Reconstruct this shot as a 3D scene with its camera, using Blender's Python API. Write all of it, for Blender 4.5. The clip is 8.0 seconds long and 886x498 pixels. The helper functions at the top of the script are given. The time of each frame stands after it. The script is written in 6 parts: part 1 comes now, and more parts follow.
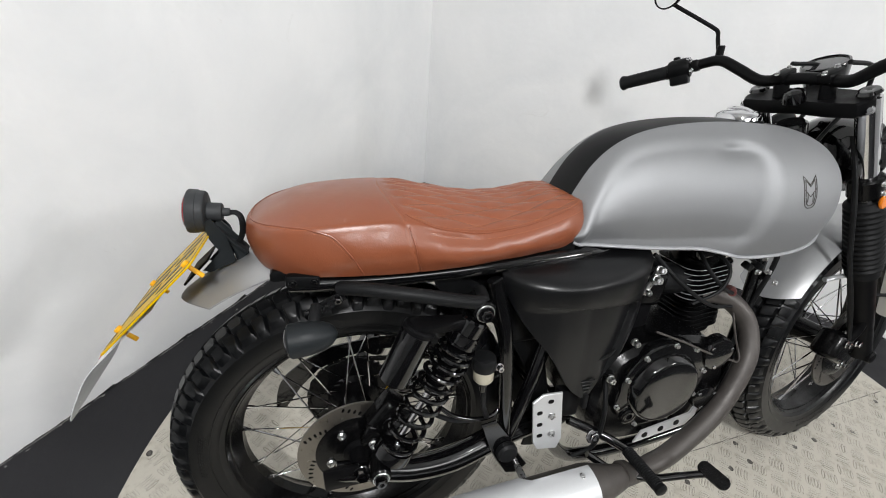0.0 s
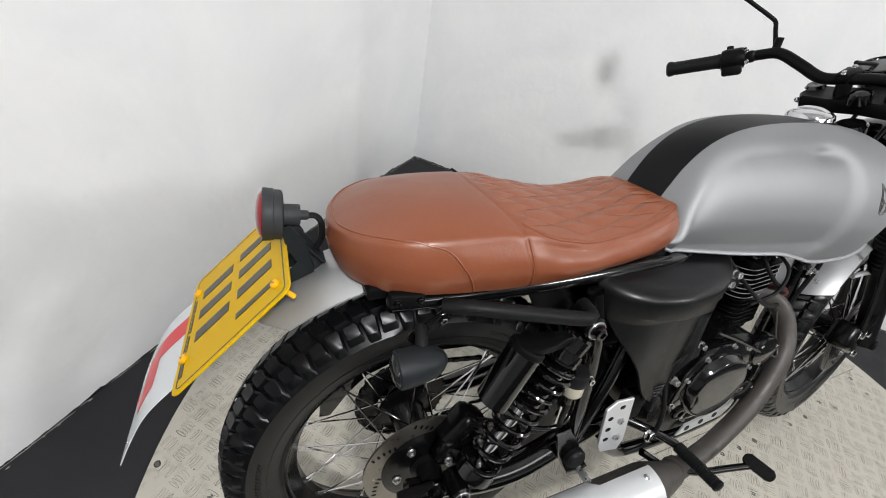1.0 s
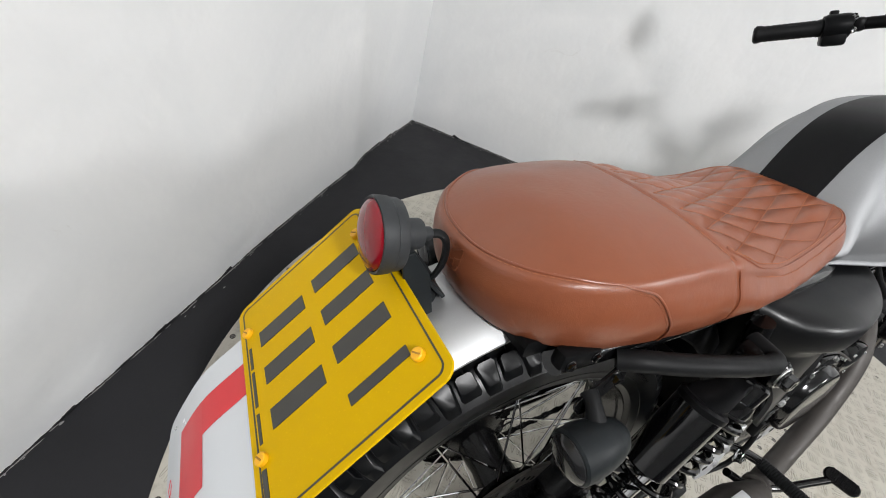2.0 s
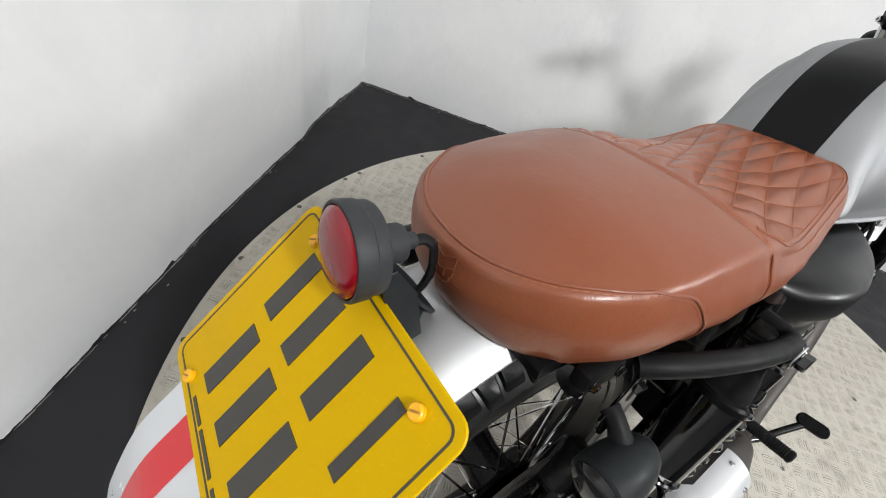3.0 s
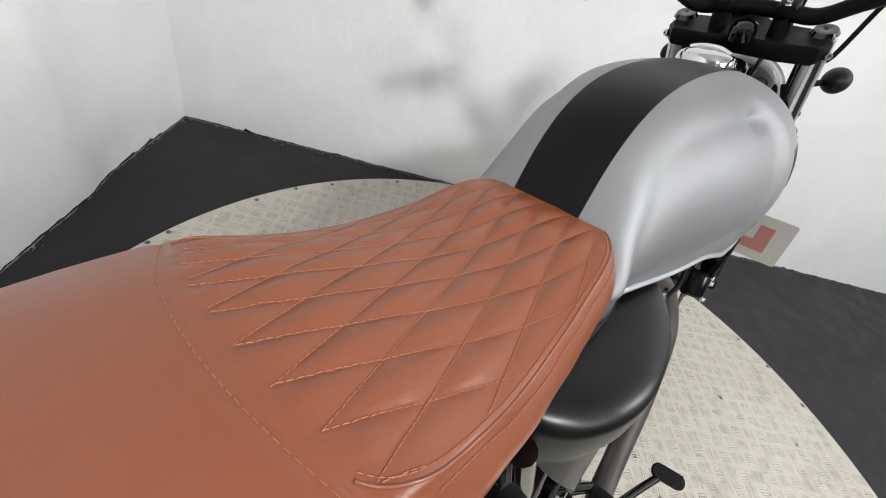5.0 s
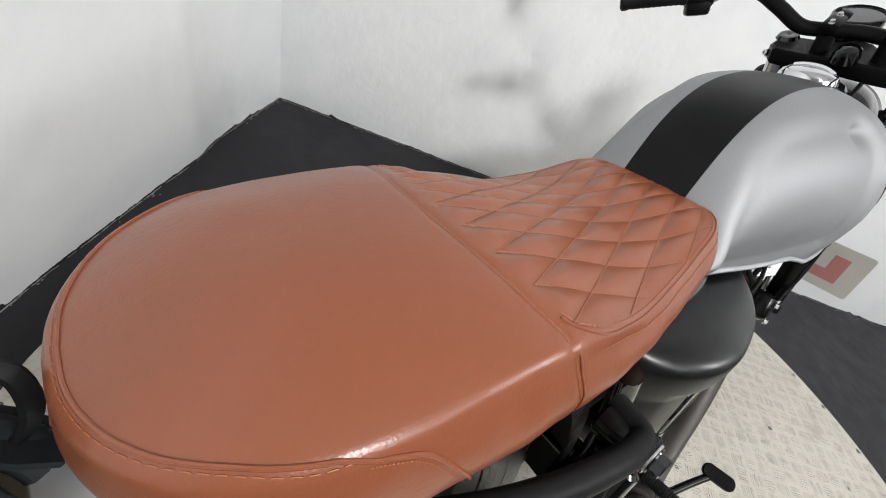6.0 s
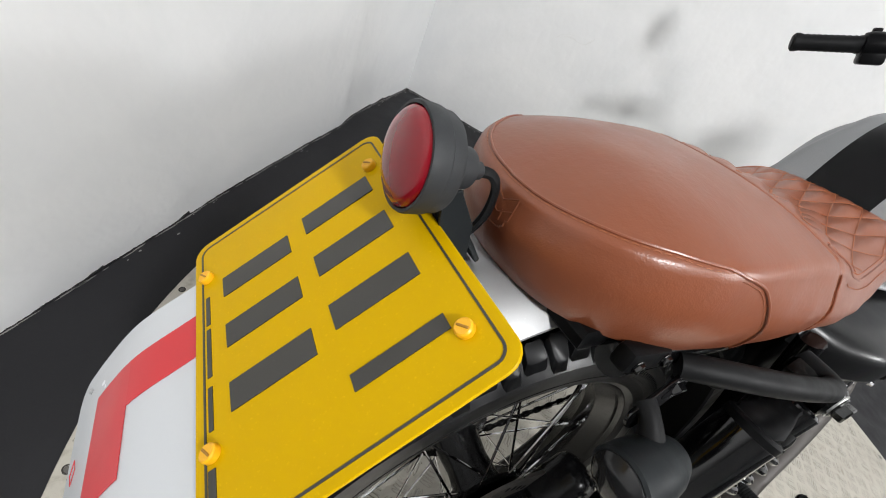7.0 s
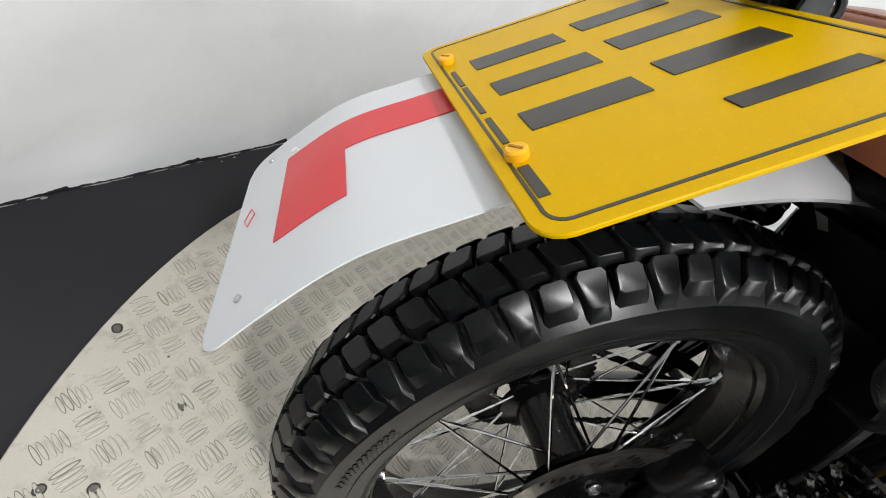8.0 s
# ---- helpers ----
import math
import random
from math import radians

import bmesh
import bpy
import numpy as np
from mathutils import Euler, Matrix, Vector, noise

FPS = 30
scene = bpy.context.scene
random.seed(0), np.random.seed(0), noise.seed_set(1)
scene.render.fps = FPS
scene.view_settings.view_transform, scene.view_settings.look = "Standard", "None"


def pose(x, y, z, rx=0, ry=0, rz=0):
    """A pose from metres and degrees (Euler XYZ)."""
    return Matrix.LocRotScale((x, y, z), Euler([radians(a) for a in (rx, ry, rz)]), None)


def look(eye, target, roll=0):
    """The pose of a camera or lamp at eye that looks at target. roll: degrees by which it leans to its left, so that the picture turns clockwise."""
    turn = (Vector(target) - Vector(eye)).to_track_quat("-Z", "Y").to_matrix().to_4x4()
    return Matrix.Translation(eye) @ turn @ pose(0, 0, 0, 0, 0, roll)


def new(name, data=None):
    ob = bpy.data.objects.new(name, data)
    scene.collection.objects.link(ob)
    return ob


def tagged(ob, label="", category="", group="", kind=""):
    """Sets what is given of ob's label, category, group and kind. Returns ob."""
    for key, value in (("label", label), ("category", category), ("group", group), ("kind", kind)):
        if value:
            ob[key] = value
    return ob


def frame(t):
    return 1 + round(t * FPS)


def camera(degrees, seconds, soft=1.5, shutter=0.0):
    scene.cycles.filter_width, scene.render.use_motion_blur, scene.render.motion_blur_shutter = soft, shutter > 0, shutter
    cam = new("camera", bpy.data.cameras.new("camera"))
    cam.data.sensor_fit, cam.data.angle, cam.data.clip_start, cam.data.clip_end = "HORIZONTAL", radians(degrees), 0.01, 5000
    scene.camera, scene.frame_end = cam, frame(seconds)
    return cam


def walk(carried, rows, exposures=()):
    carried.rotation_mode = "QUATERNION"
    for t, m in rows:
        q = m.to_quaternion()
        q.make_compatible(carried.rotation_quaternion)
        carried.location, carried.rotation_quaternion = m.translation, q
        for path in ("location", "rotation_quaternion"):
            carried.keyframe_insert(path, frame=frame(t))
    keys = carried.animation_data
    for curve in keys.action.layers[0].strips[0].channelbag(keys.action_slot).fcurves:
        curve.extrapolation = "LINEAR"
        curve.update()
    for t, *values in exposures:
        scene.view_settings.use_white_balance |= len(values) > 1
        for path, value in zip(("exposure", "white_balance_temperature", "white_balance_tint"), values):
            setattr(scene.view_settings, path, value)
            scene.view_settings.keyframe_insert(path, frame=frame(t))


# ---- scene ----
cam = camera(94.1, 8.0, soft=1.0)
PATH = [
    (0, (0.298, 0.664, 1.088), (0.775, 2.219, -0.075), 5.1),
    (0.5, (0.206, 0.726, 1.082), (0.791, 2.205, -0.13), 8.0),
    (1, (0.124, 0.807, 1.071), (0.797, 2.206, -0.19), 11.0),
    (1.5, (0.064, 0.922, 1.042), (0.805, 2.23, -0.278), 14.1),
    (2, (0.009, 1.021, 0.985), (0.828, 2.236, -0.377), 16.9),
    (2.2, (-0.004, 1.044, 0.97), (0.84, 2.215, -0.413), 17.7),
    (3.3, (0.078, 1.114, 0.952), (1.066, 2.048, -0.515), 19.4),
    (3.5, (0.125, 1.125, 0.955), (1.137, 2.015, -0.523), 19.1),
    (4, (0.228, 1.126, 0.961), (1.328, 1.954, -0.49), 19.0),
    (4.5, (0.32, 1.125, 0.971), (1.535, 1.939, -0.393), 20.3),
    (4.7, (0.343, 1.123, 0.974), (1.592, 1.937, -0.359), 20.8),
    (5.8, (0.273, 1.106, 0.956), (1.449, 2.032, -0.37), 22.7),
    (6, (0.214, 1.102, 0.951), (1.344, 2.065, -0.389), 23.3),
    (6.5, (0.075, 1.086, 0.931), (1.112, 2.127, -0.425), 25.6),
    (7, (-0.001, 1.072, 0.891), (0.957, 2.184, -0.467), 29.1),
    (7.5, (-0.062, 1.047, 0.821), (0.839, 2.236, -0.511), 34.2),
    (8, (-0.093, 1.013, 0.707), (0.761, 2.299, -0.564), 40.0),
]
walk(cam, [(t, look(eye, target, roll)) for t, eye, target, roll in PATH],
     exposures=[(0, -0.03), (2.2, 0.0), (3.3, 0.08), (5.8, 0.08), (7, 0.08), (8, 0.16)])
from mathutils import bvhtree


# ---------------------------------------------------------------- light
world = bpy.data.worlds.new("world")
scene.world = world
world.use_nodes = True
world.node_tree.nodes["Background"].inputs[0].default_value = (0.9, 0.95, 1.0, 1)
world.node_tree.nodes["Background"].inputs[1].default_value = 0.05


def disk_lamp(name, place, target, size, watts, colour):
    data = bpy.data.lights.new(name, "AREA")
    data.shape, data.size, data.energy, data.color = "DISK", size, watts, colour
    ob = new(name, data)
    ob.matrix_world = look(place, target)
    return ob


disk_lamp("lamp_near", (0.16, -0.38, 2.45), (0.9, 1.1, 0.4), 0.26, 53, (0.985, 0.985, 0.99))
disk_lamp("lamp_far", (3.4, -1.65, 2.70), (0.9, 1.5, 0.5), 0.75, 86, (0.985, 0.985, 0.99))
# broad fill added to brighten the flank and walls; no known fixture
disk_lamp("lamp_fill", (1.1, -1.3, 2.70), (0.8, 1.2, 0.5), 1.5, 32, (0.985, 0.985, 0.99))


# ---------------------------------------------------------------- materials
def nodes_of(name):
    m = bpy.data.materials.new(name)
    m.use_nodes = True
    t = m.node_tree
    return m, t, t.nodes["Principled BSDF"]


def node(t, kind, **inputs):
    n = t.nodes.new(kind)
    for key, value in inputs.items():
        n.inputs[key.replace("_", " ")].default_value = value
    return n


def coords(t):
    return t.nodes.new("ShaderNodeTexCoord").outputs["Object"]


def noise_at(t, scale, detail=4.0, rough=0.55, warp=0.0):
    n = node(t, "ShaderNodeTexNoise", Scale=scale, Detail=detail, Roughness=rough, Distortion=warp)
    t.links.new(coords(t), n.inputs["Vector"])
    return n.outputs["Fac"]


def ramp(t, fac, lo, hi, a=(0, 0, 0, 1), b=(1, 1, 1, 1)):
    r = t.nodes.new("ShaderNodeValToRGB")
    r.color_ramp.elements[0].position, r.color_ramp.elements[1].position = lo, hi
    r.color_ramp.elements[0].color, r.color_ramp.elements[1].color = a, b
    t.links.new(fac, r.inputs[0])
    return r.outputs[0]


def mix(t, fac, a, b):
    m = t.nodes.new("ShaderNodeMix")
    m.data_type = "RGBA"
    for socket, value in ((m.inputs[0], fac), (m.inputs[6], a), (m.inputs[7], b)):
        if isinstance(value, (tuple, float, int)):
            socket.default_value = value if not isinstance(value, tuple) else (*value[:3], 1)
        else:
            t.links.new(value, socket)
    return m.outputs[2]


def add_bump(t, bsdf, height, strength, distance, under=None):
    b = node(t, "ShaderNodeBump", Strength=strength, Distance=distance)
    t.links.new(height, b.inputs["Height"])
    if under is not None:
        t.links.new(under, b.inputs["Normal"])
    t.links.new(b.outputs[0], bsdf.inputs["Normal"])
    return b.outputs[0]


def plain(name, col, rough=0.5, metal=0.0, var=0.12, scale=14.0, fine=160.0, bump=0.0, coat=0.0, rvar=0.12, spec=0.5):
    """A painted, cast or moulded surface: two scales of tone, uneven gloss and fine relief."""
    m, t, b = nodes_of(name)
    dark = tuple(c * (1 - var) for c in col)
    light = tuple(min(1, c * (1 + var)) for c in col)
    big = mix(t, noise_at(t, scale), dark, light)
    small = noise_at(t, fine, 3)
    full = mix(t, ramp(t, small, 0.62, 0.85), big, tuple(min(1, c * 1.25 + 0.004) for c in col))
    t.links.new(full, b.inputs["Base Color"])
    t.links.new(ramp(t, noise_at(t, scale * 2.3), 0.25, 0.75, (max(0.02, rough - rvar),) * 3 + (1,), (min(1, rough + rvar),) * 3 + (1,)), b.inputs["Roughness"])
    b.inputs["Metallic"].default_value = metal
    b.inputs["Coat Weight"].default_value = coat
    b.inputs["Specular IOR Level"].default_value = spec
    b.inputs["Coat Roughness"].default_value = 0.08
    if bump:
        add_bump(t, b, small, bump, 0.001)
    return m


def leather_material(name, col):
    m, t, b = nodes_of(name)
    v = node(t, "ShaderNodeTexVoronoi", Scale=780.0)
    t.links.new(coords(t), v.inputs["Vector"])
    tone = mix(t, noise_at(t, 7), tuple(c * 0.90 for c in col), tuple(c * 1.07 for c in col))
    tone = mix(t, ramp(t, noise_at(t, 120, 3), 0.30, 0.8), tone, tuple(c * 0.95 for c in col))
    t.links.new(tone, b.inputs["Base Color"])
    t.links.new(ramp(t, noise_at(t, 35), 0.3, 0.75, (0.29,) * 3 + (1,), (0.35,) * 3 + (1,)), b.inputs["Roughness"])
    b.inputs["Specular IOR Level"].default_value = 0.5
    under = add_bump(t, b, noise_at(t, 26, 3, 0.5, 0.4), 0.05, 0.006)
    under = add_bump(t, b, noise_at(t, 240, 3, 0.55), 0.13, 0.0014, under)
    add_bump(t, b, v.outputs["Distance"], 0.10, 0.0006, under)
    return m


def wall_material():
    m, t, b = nodes_of("white wall paint")
    tone = mix(t, ramp(t, noise_at(t, 2.1, 6, 0.6, 0.8), 0.3, 0.7), (0.79, 0.80, 0.805), (0.88, 0.88, 0.875))
    scuff = ramp(t, noise_at(t, 7.0, 8, 0.7, 0.8), 0.66, 0.80)
    tone = mix(t, scuff, tone, (0.70, 0.69, 0.67))
    t.links.new(tone, b.inputs["Base Color"])
    b.inputs["Roughness"].default_value = 0.42
    under = add_bump(t, b, noise_at(t, 5.0, 4), 0.3, 0.03)
    add_bump(t, b, noise_at(t, 140, 4), 0.07, 0.002, under)
    return m


def black_floor_material():
    m, t, b = nodes_of("black floor paint")
    b.inputs["Specular IOR Level"].default_value = 0.13
    tone = mix(t, noise_at(t, 3), (0.018, 0.018, 0.0196), (0.030, 0.030, 0.0325))
    tone = mix(t, ramp(t, noise_at(t, 26, 8, 0.7, 1.2), 0.70, 0.82), tone, (0.10, 0.10, 0.10))
    tone = mix(t, ramp(t, noise_at(t, 120, 2), 0.79, 0.82), tone, (0.16, 0.16, 0.155))
    t.links.new(tone, b.inputs["Base Color"])
    t.links.new(ramp(t, noise_at(t, 12), 0.3, 0.7, (0.4,) * 3 + (1,), (0.62,) * 3 + (1,)), b.inputs["Roughness"])
    under = add_bump(t, b, noise_at(t, 8, 5), 0.35, 0.012)
    add_bump(t, b, noise_at(t, 220, 3), 0.2, 0.002, under)
    return m


def tread_material():
    m, t, b = nodes_of("worn tread plate")
    tone = mix(t, noise_at(t, 4), (0.46, 0.43, 0.365), (0.57, 0.545, 0.48))
    tone = mix(t, ramp(t, noise_at(t, 38, 6, 0.65), 0.52, 0.76), tone, (0.34, 0.31, 0.25))
    tone = mix(t, ramp(t, noise_at(t, 9, 7, 0.7, 0.6), 0.56, 0.72), tone, (0.38, 0.355, 0.30))
    tone = mix(t, ramp(t, noise_at(t, 75, 2), 0.75, 0.78), tone, (0.06, 0.055, 0.045))
    t.links.new(tone, b.inputs["Base Color"])
    b.inputs["Metallic"].default_value = 0.25
    t.links.new(ramp(t, noise_at(t, 20), 0.3, 0.7, (0.3,) * 3 + (1,), (0.52,) * 3 + (1,)), b.inputs["Roughness"])
    add_bump(t, b, noise_at(t, 260, 4), 0.25, 0.0015)
    return m


def tank_material():
    """Satin silver with a matt black stripe along the top."""
    m, t, b = nodes_of("satin silver tank paint")
    sep = t.nodes.new("ShaderNodeSeparateXYZ")
    t.links.new(coords(t), sep.inputs[0])
    absy = t.nodes.new("ShaderNodeMath")
    absy.operation = "ABSOLUTE"
    t.links.new(sep.outputs["Y"], absy.inputs[0])
    less = t.nodes.new("ShaderNodeMath")
    less.operation = "LESS_THAN"
    less.inputs[1].default_value = 0.0385
    t.links.new(absy.outputs[0], less.inputs[0])
    silver = mix(t, noise_at(t, 6), (0.24, 0.245, 0.252), (0.265, 0.27, 0.277))
    silver = mix(t, noise_at(t, 900, 2), silver, (0.33, 0.335, 0.342))
    black = mix(t, noise_at(t, 12), (0.0045, 0.0045, 0.005), (0.0075, 0.0075, 0.008))
    t.links.new(mix(t, less.outputs[0], silver, black), b.inputs["Base Color"])
    gloss = t.nodes.new("ShaderNodeMapRange")
    gloss.inputs["To Min"].default_value, gloss.inputs["To Max"].default_value = 0.62, 0.42
    t.links.new(less.outputs[0], gloss.inputs["Value"])
    t.links.new(gloss.outputs[0], b.inputs["Roughness"])
    metal = t.nodes.new("ShaderNodeMapRange")
    metal.inputs["To Min"].default_value, metal.inputs["To Max"].default_value = 0.80, 0.0
    t.links.new(less.outputs[0], metal.inputs["Value"])
    t.links.new(metal.outputs[0], b.inputs["Metallic"])
    sheen = t.nodes.new("ShaderNodeMapRange")
    sheen.inputs["To Min"].default_value, sheen.inputs["To Max"].default_value = 0.4, 0.12
    t.links.new(less.outputs[0], sheen.inputs["Value"])
    t.links.new(sheen.outputs[0], b.inputs["Specular IOR Level"])
    return m


def clear_lens(name, col, rough=0.06):
    m, t, b = nodes_of(name)
    t.links.new(mix(t, noise_at(t, 60), tuple(c * 0.85 for c in col), col), b.inputs["Base Color"])
    b.inputs["Roughness"].default_value = rough
    b.inputs["Coat Weight"].default_value = 0.4
    b.inputs["Coat Roughness"].default_value = 0.03
    b.inputs["Specular IOR Level"].default_value = 0.3
    return m


LEATHER = leather_material("tan leather", (0.214, 0.064, 0.0285))
THREAD = plain("orange-brown thread", (0.36, 0.125, 0.050), 0.5, fine=900)
PIPE_LEATHER = leather_material("tan leather piping", (0.225, 0.068, 0.032))
WALL = wall_material()
FLOOR = black_floor_material()
TREAD = tread_material()
TANK = tank_material()
SHIELD = plain("pale satin silencer steel", (0.60, 0.61, 0.62), 0.45, 0.35, 0.05, 9, 500)
SEAM = plain("satin silver seam", (0.30, 0.305, 0.315), 0.5, 0.6, 0.05, 8, 500)
SILVER = plain("satin silver paint", (0.40, 0.405, 0.41), 0.45, 0.66, 0.05, 6, 800)
CHROME = plain("chrome", (0.62, 0.62, 0.63), 0.09, 1.0, 0.05, 20, 300, rvar=0.04)
STEEL = plain("zinc-plated steel", (0.55, 0.55, 0.55), 0.3, 1.0, 0.15, 60, 500)
BRUSHED = plain("brushed stainless steel", (0.24, 0.225, 0.205), 0.34, 1.0, 0.18, 40, 300)
SATIN = plain("satin aluminium", (0.64, 0.65, 0.66), 0.42, 0.55, 0.06, 20, 500)
GLOSS = plain("gloss black paint", (0.0022, 0.0022, 0.0025), 0.10, 0.0, 0.2, 20, 200, coat=0.3, rvar=0.05, spec=0.5)
MATT = plain("matt black paint", (0.004, 0.004, 0.0044), 0.40, 0.0, 0.25, 18, 220, bump=0.08, spec=0.09)
PLASTIC = plain("black plastic", (0.0042, 0.0044, 0.0048), 0.40, 0.0, 0.2, 25, 400, bump=0.12, spec=0.09)
RUBBER = plain("black rubber", (0.0075, 0.0078, 0.0083), 0.5, 0.0, 0.35, 16, 120, bump=0.15, spec=0.14)
TYRE = plain("dressed tyre rubber", (0.0024, 0.0027, 0.0032), 0.32, 0.0, 0.3, 24, 140, bump=0.08, rvar=0.04, spec=0.31)
CAST = plain("black cast metal", (0.0026, 0.0026, 0.0028), 0.21, 0.0, 0.3, 30, 180, bump=0.2, rvar=0.05, spec=0.22)
EXHAUST = plain("heat-tinted dark exhaust", (0.064, 0.057, 0.052), 0.5, 0.25, 0.25, 20, 160, bump=0.1)
YELLOW = plain("reflective yellow plate", (0.60, 0.368, 0.0001), 0.34, 0.0, 0.02, 12, 500, coat=0.0, rvar=0.05, spec=0.07)
YELLOW_CAP = plain("yellow plastic", (0.85, 0.43, 0.01), 0.35, 0.0, 0.06, 40, 300)
INK = plain("black plate ink", (0.035, 0.033, 0.028), 0.38, 0.0, 0.1, 30, 300, rvar=0.05)
WHITE = plain("white plastic sheet", (0.60, 0.62, 0.64), 0.24, 0.0, 0.03, 6, 2500, rvar=0.04)
RED = plain("red vinyl", (0.62, 0.022, 0.03), 0.36, 0.0, 0.06, 8, 2500, rvar=0.05)
RED_LENS = clear_lens("red lens", (0.22, 0.003, 0.010))
DARK_LENS = clear_lens("smoked lens", (0.02, 0.02, 0.021))
AMBER = clear_lens("amber lens", (0.75, 0.20, 0.01))
GLASS_FACE = clear_lens("dial glass", (0.03, 0.03, 0.032))
MIRROR_GLASS = plain("mirror glass", (0.85, 0.86, 0.86), 0.03, 1.0, 0.01, 20, 300, rvar=0.01)
CREAM = plain("cream brake fluid cup", (0.46, 0.425, 0.33), 0.35, 0.0, 0.14, 30, 300)
RED_BOOT = plain("faded red rubber", (0.09, 0.022, 0.020), 0.6, 0.0, 0.2, 40, 300)
DARK_GRIME = plain("black screw grime", (0.035, 0.03, 0.025), 0.7, 0.0, 0.4, 60, 300)
GRIME = plain("packed grime", (0.165, 0.15, 0.122), 0.75, 0.0, 0.5, 25, 200)
SHELL = plain("dusty black plastic shell", (0.0125, 0.0150, 0.0165), 0.48, 0.0, 0.3, 30, 160, bump=0.12, spec=0.2)
LAMP_RUBBER = plain("dusty black rubber", (0.030, 0.032, 0.034), 0.55, 0.0, 0.35, 30, 160, bump=0.15, spec=0.25)
SATIN_BLACK = plain("satin black paint", (0.0042, 0.0044, 0.0049), 0.34, 0.0, 0.15, 12, 300, bump=0.05, rvar=0.05, spec=0.32)
SHEET_BACK = plain("pale plastic seen from behind", (0.58, 0.56, 0.52), 0.45, 0.0, 0.05, 12, 300)
FAINT_RED = plain("red showing through plastic", (0.50, 0.20, 0.19), 0.45, 0.0, 0.05, 12, 300)
CHIP = plain("pale plaster", (0.30, 0.29, 0.28), 0.7, 0.0, 0.3, 60, 300)
SCREW = plain("dull grey screw", (0.16, 0.15, 0.14), 0.45, 0.8, 0.3, 80, 500)


# ---------------------------------------------------------------- shapes
def part(name, bm, material, parent=None, label="", sharp=38.0):
    """Links a bmesh as one mesh object, under a thing or a part where one is given."""
    bmesh.ops.recalc_face_normals(bm, faces=bm.faces)
    limit = radians(sharp)
    for f in bm.faces:
        f.smooth = True
    for e in bm.edges:
        e.smooth = not (len(e.link_faces) == 2 and e.calc_face_angle(0) > limit)
    mesh = bpy.data.meshes.new(name)
    bm.to_mesh(mesh)
    bm.free()
    mesh.materials.append(material)
    ob = new(name, mesh)
    ob.parent = parent
    if label:
        ob["label"] = label
    return ob


def spline(points, steps=6):
    """A smooth curve through the points."""
    pts = [Vector(p) for p in points]
    if len(pts) < 3 or steps < 2:
        return pts
    ext = [2 * pts[0] - pts[1], *pts, 2 * pts[-1] - pts[-2]]
    out = []
    for i in range(1, len(ext) - 2):
        a, b, c, d = ext[i - 1:i + 3]
        for k in range(steps):
            u = k / steps
            out.append(0.5 * (2 * b + (c - a) * u + (2 * a - 5 * b + 4 * c - d) * u * u + (3 * b - a - 3 * c + d) * u ** 3))
    return out + [pts[-1]]


def curve(table, x):
    """A smooth value from a table of (x, value)."""
    if x <= table[0][0]:
        return table[0][1]
    for (x0, v0), (x1, v1) in zip(table, table[1:]):
        if x <= x1:
            u = (x - x0) / (x1 - x0)
            return v0 + (v1 - v0) * u
    return table[-1][1]


def smoothed(table, n=6):
    """The same table with rounded joints."""
    pts = spline([(a, b, 0) for a, b in table], n)
    return [(p.x, p.y) for p in pts]


def loft(bm, rings, close=True, caps=True):
    rows = [[bm.verts.new(p) for p in r] for r in rings]
    n = len(rows[0])
    for a, b in zip(rows, rows[1:]):
        for i in range(n if close else n - 1):
            j = (i + 1) % n
            bm.faces.new((a[i], a[j], b[j], b[i]))
    if caps and close:
        bm.faces.new(rows[0])
        bm.faces.new(rows[-1])
    return rows


def tube(bm, points, radius, segs=12, steps=6, squash=1.0):
    """A round bar along a smooth path; radius may be one number or one for each given point."""
    pts = spline(points, steps)
    if isinstance(radius, (int, float)):
        rad = [radius] * len(pts)
    else:
        k = len(points) - 1
        rad = [curve([(i / k, r) for i, r in enumerate(radius)], i / (len(pts) - 1)) for i in range(len(pts))]
    side, rings = None, []
    for i, p in enumerate(pts):
        way = (pts[min(i + 1, len(pts) - 1)] - pts[max(i - 1, 0)]).normalized()
        if side is None:
            side = way.orthogonal().normalized()
        side = (side - way * side.dot(way)).normalized()
        up = way.cross(side)
        rings.append([p + (side * math.cos(a) + up * math.sin(a) * squash) * rad[i] for a in (2 * math.pi * k / segs for k in range(segs))])
    loft(bm, rings)
    return bm


def facing(place, way, up=(0, 0, 1)):
    """A frame at place whose z axis runs along way."""
    z = Vector(way).normalized()
    x = Vector(up).cross(z)
    x = x.normalized() if x.length > 1e-4 else z.orthogonal().normalized()
    y = z.cross(x)
    return Matrix.Translation(place) @ Matrix((x, y, z)).transposed().to_4x4()


def lathe(bm, profile, m, segs=32):
    """Turns a profile of (radius, height) round the z axis of the frame m."""
    rings = [[m @ Vector((r * math.cos(a), r * math.sin(a), h)) for a in (2 * math.pi * k / segs for k in range(segs))] for r, h in profile]
    closed = profile[0] == profile[-1]
    loft(bm, rings, caps=not closed)
    return bm


def rod(bm, a, b, r, segs=14, r2=None, edge=0.0):
    """A straight round bar from a to b with softened ends."""
    a, b = Vector(a), Vector(b)
    d, r2 = (b - a).length, r if r2 is None else r2
    e = edge or min(r, r2, d / 2) * 0.18
    return lathe(bm, [(r - e, 0), (r, e), (r2, d - e), (r2 - e, d)], facing(a, b - a), segs)


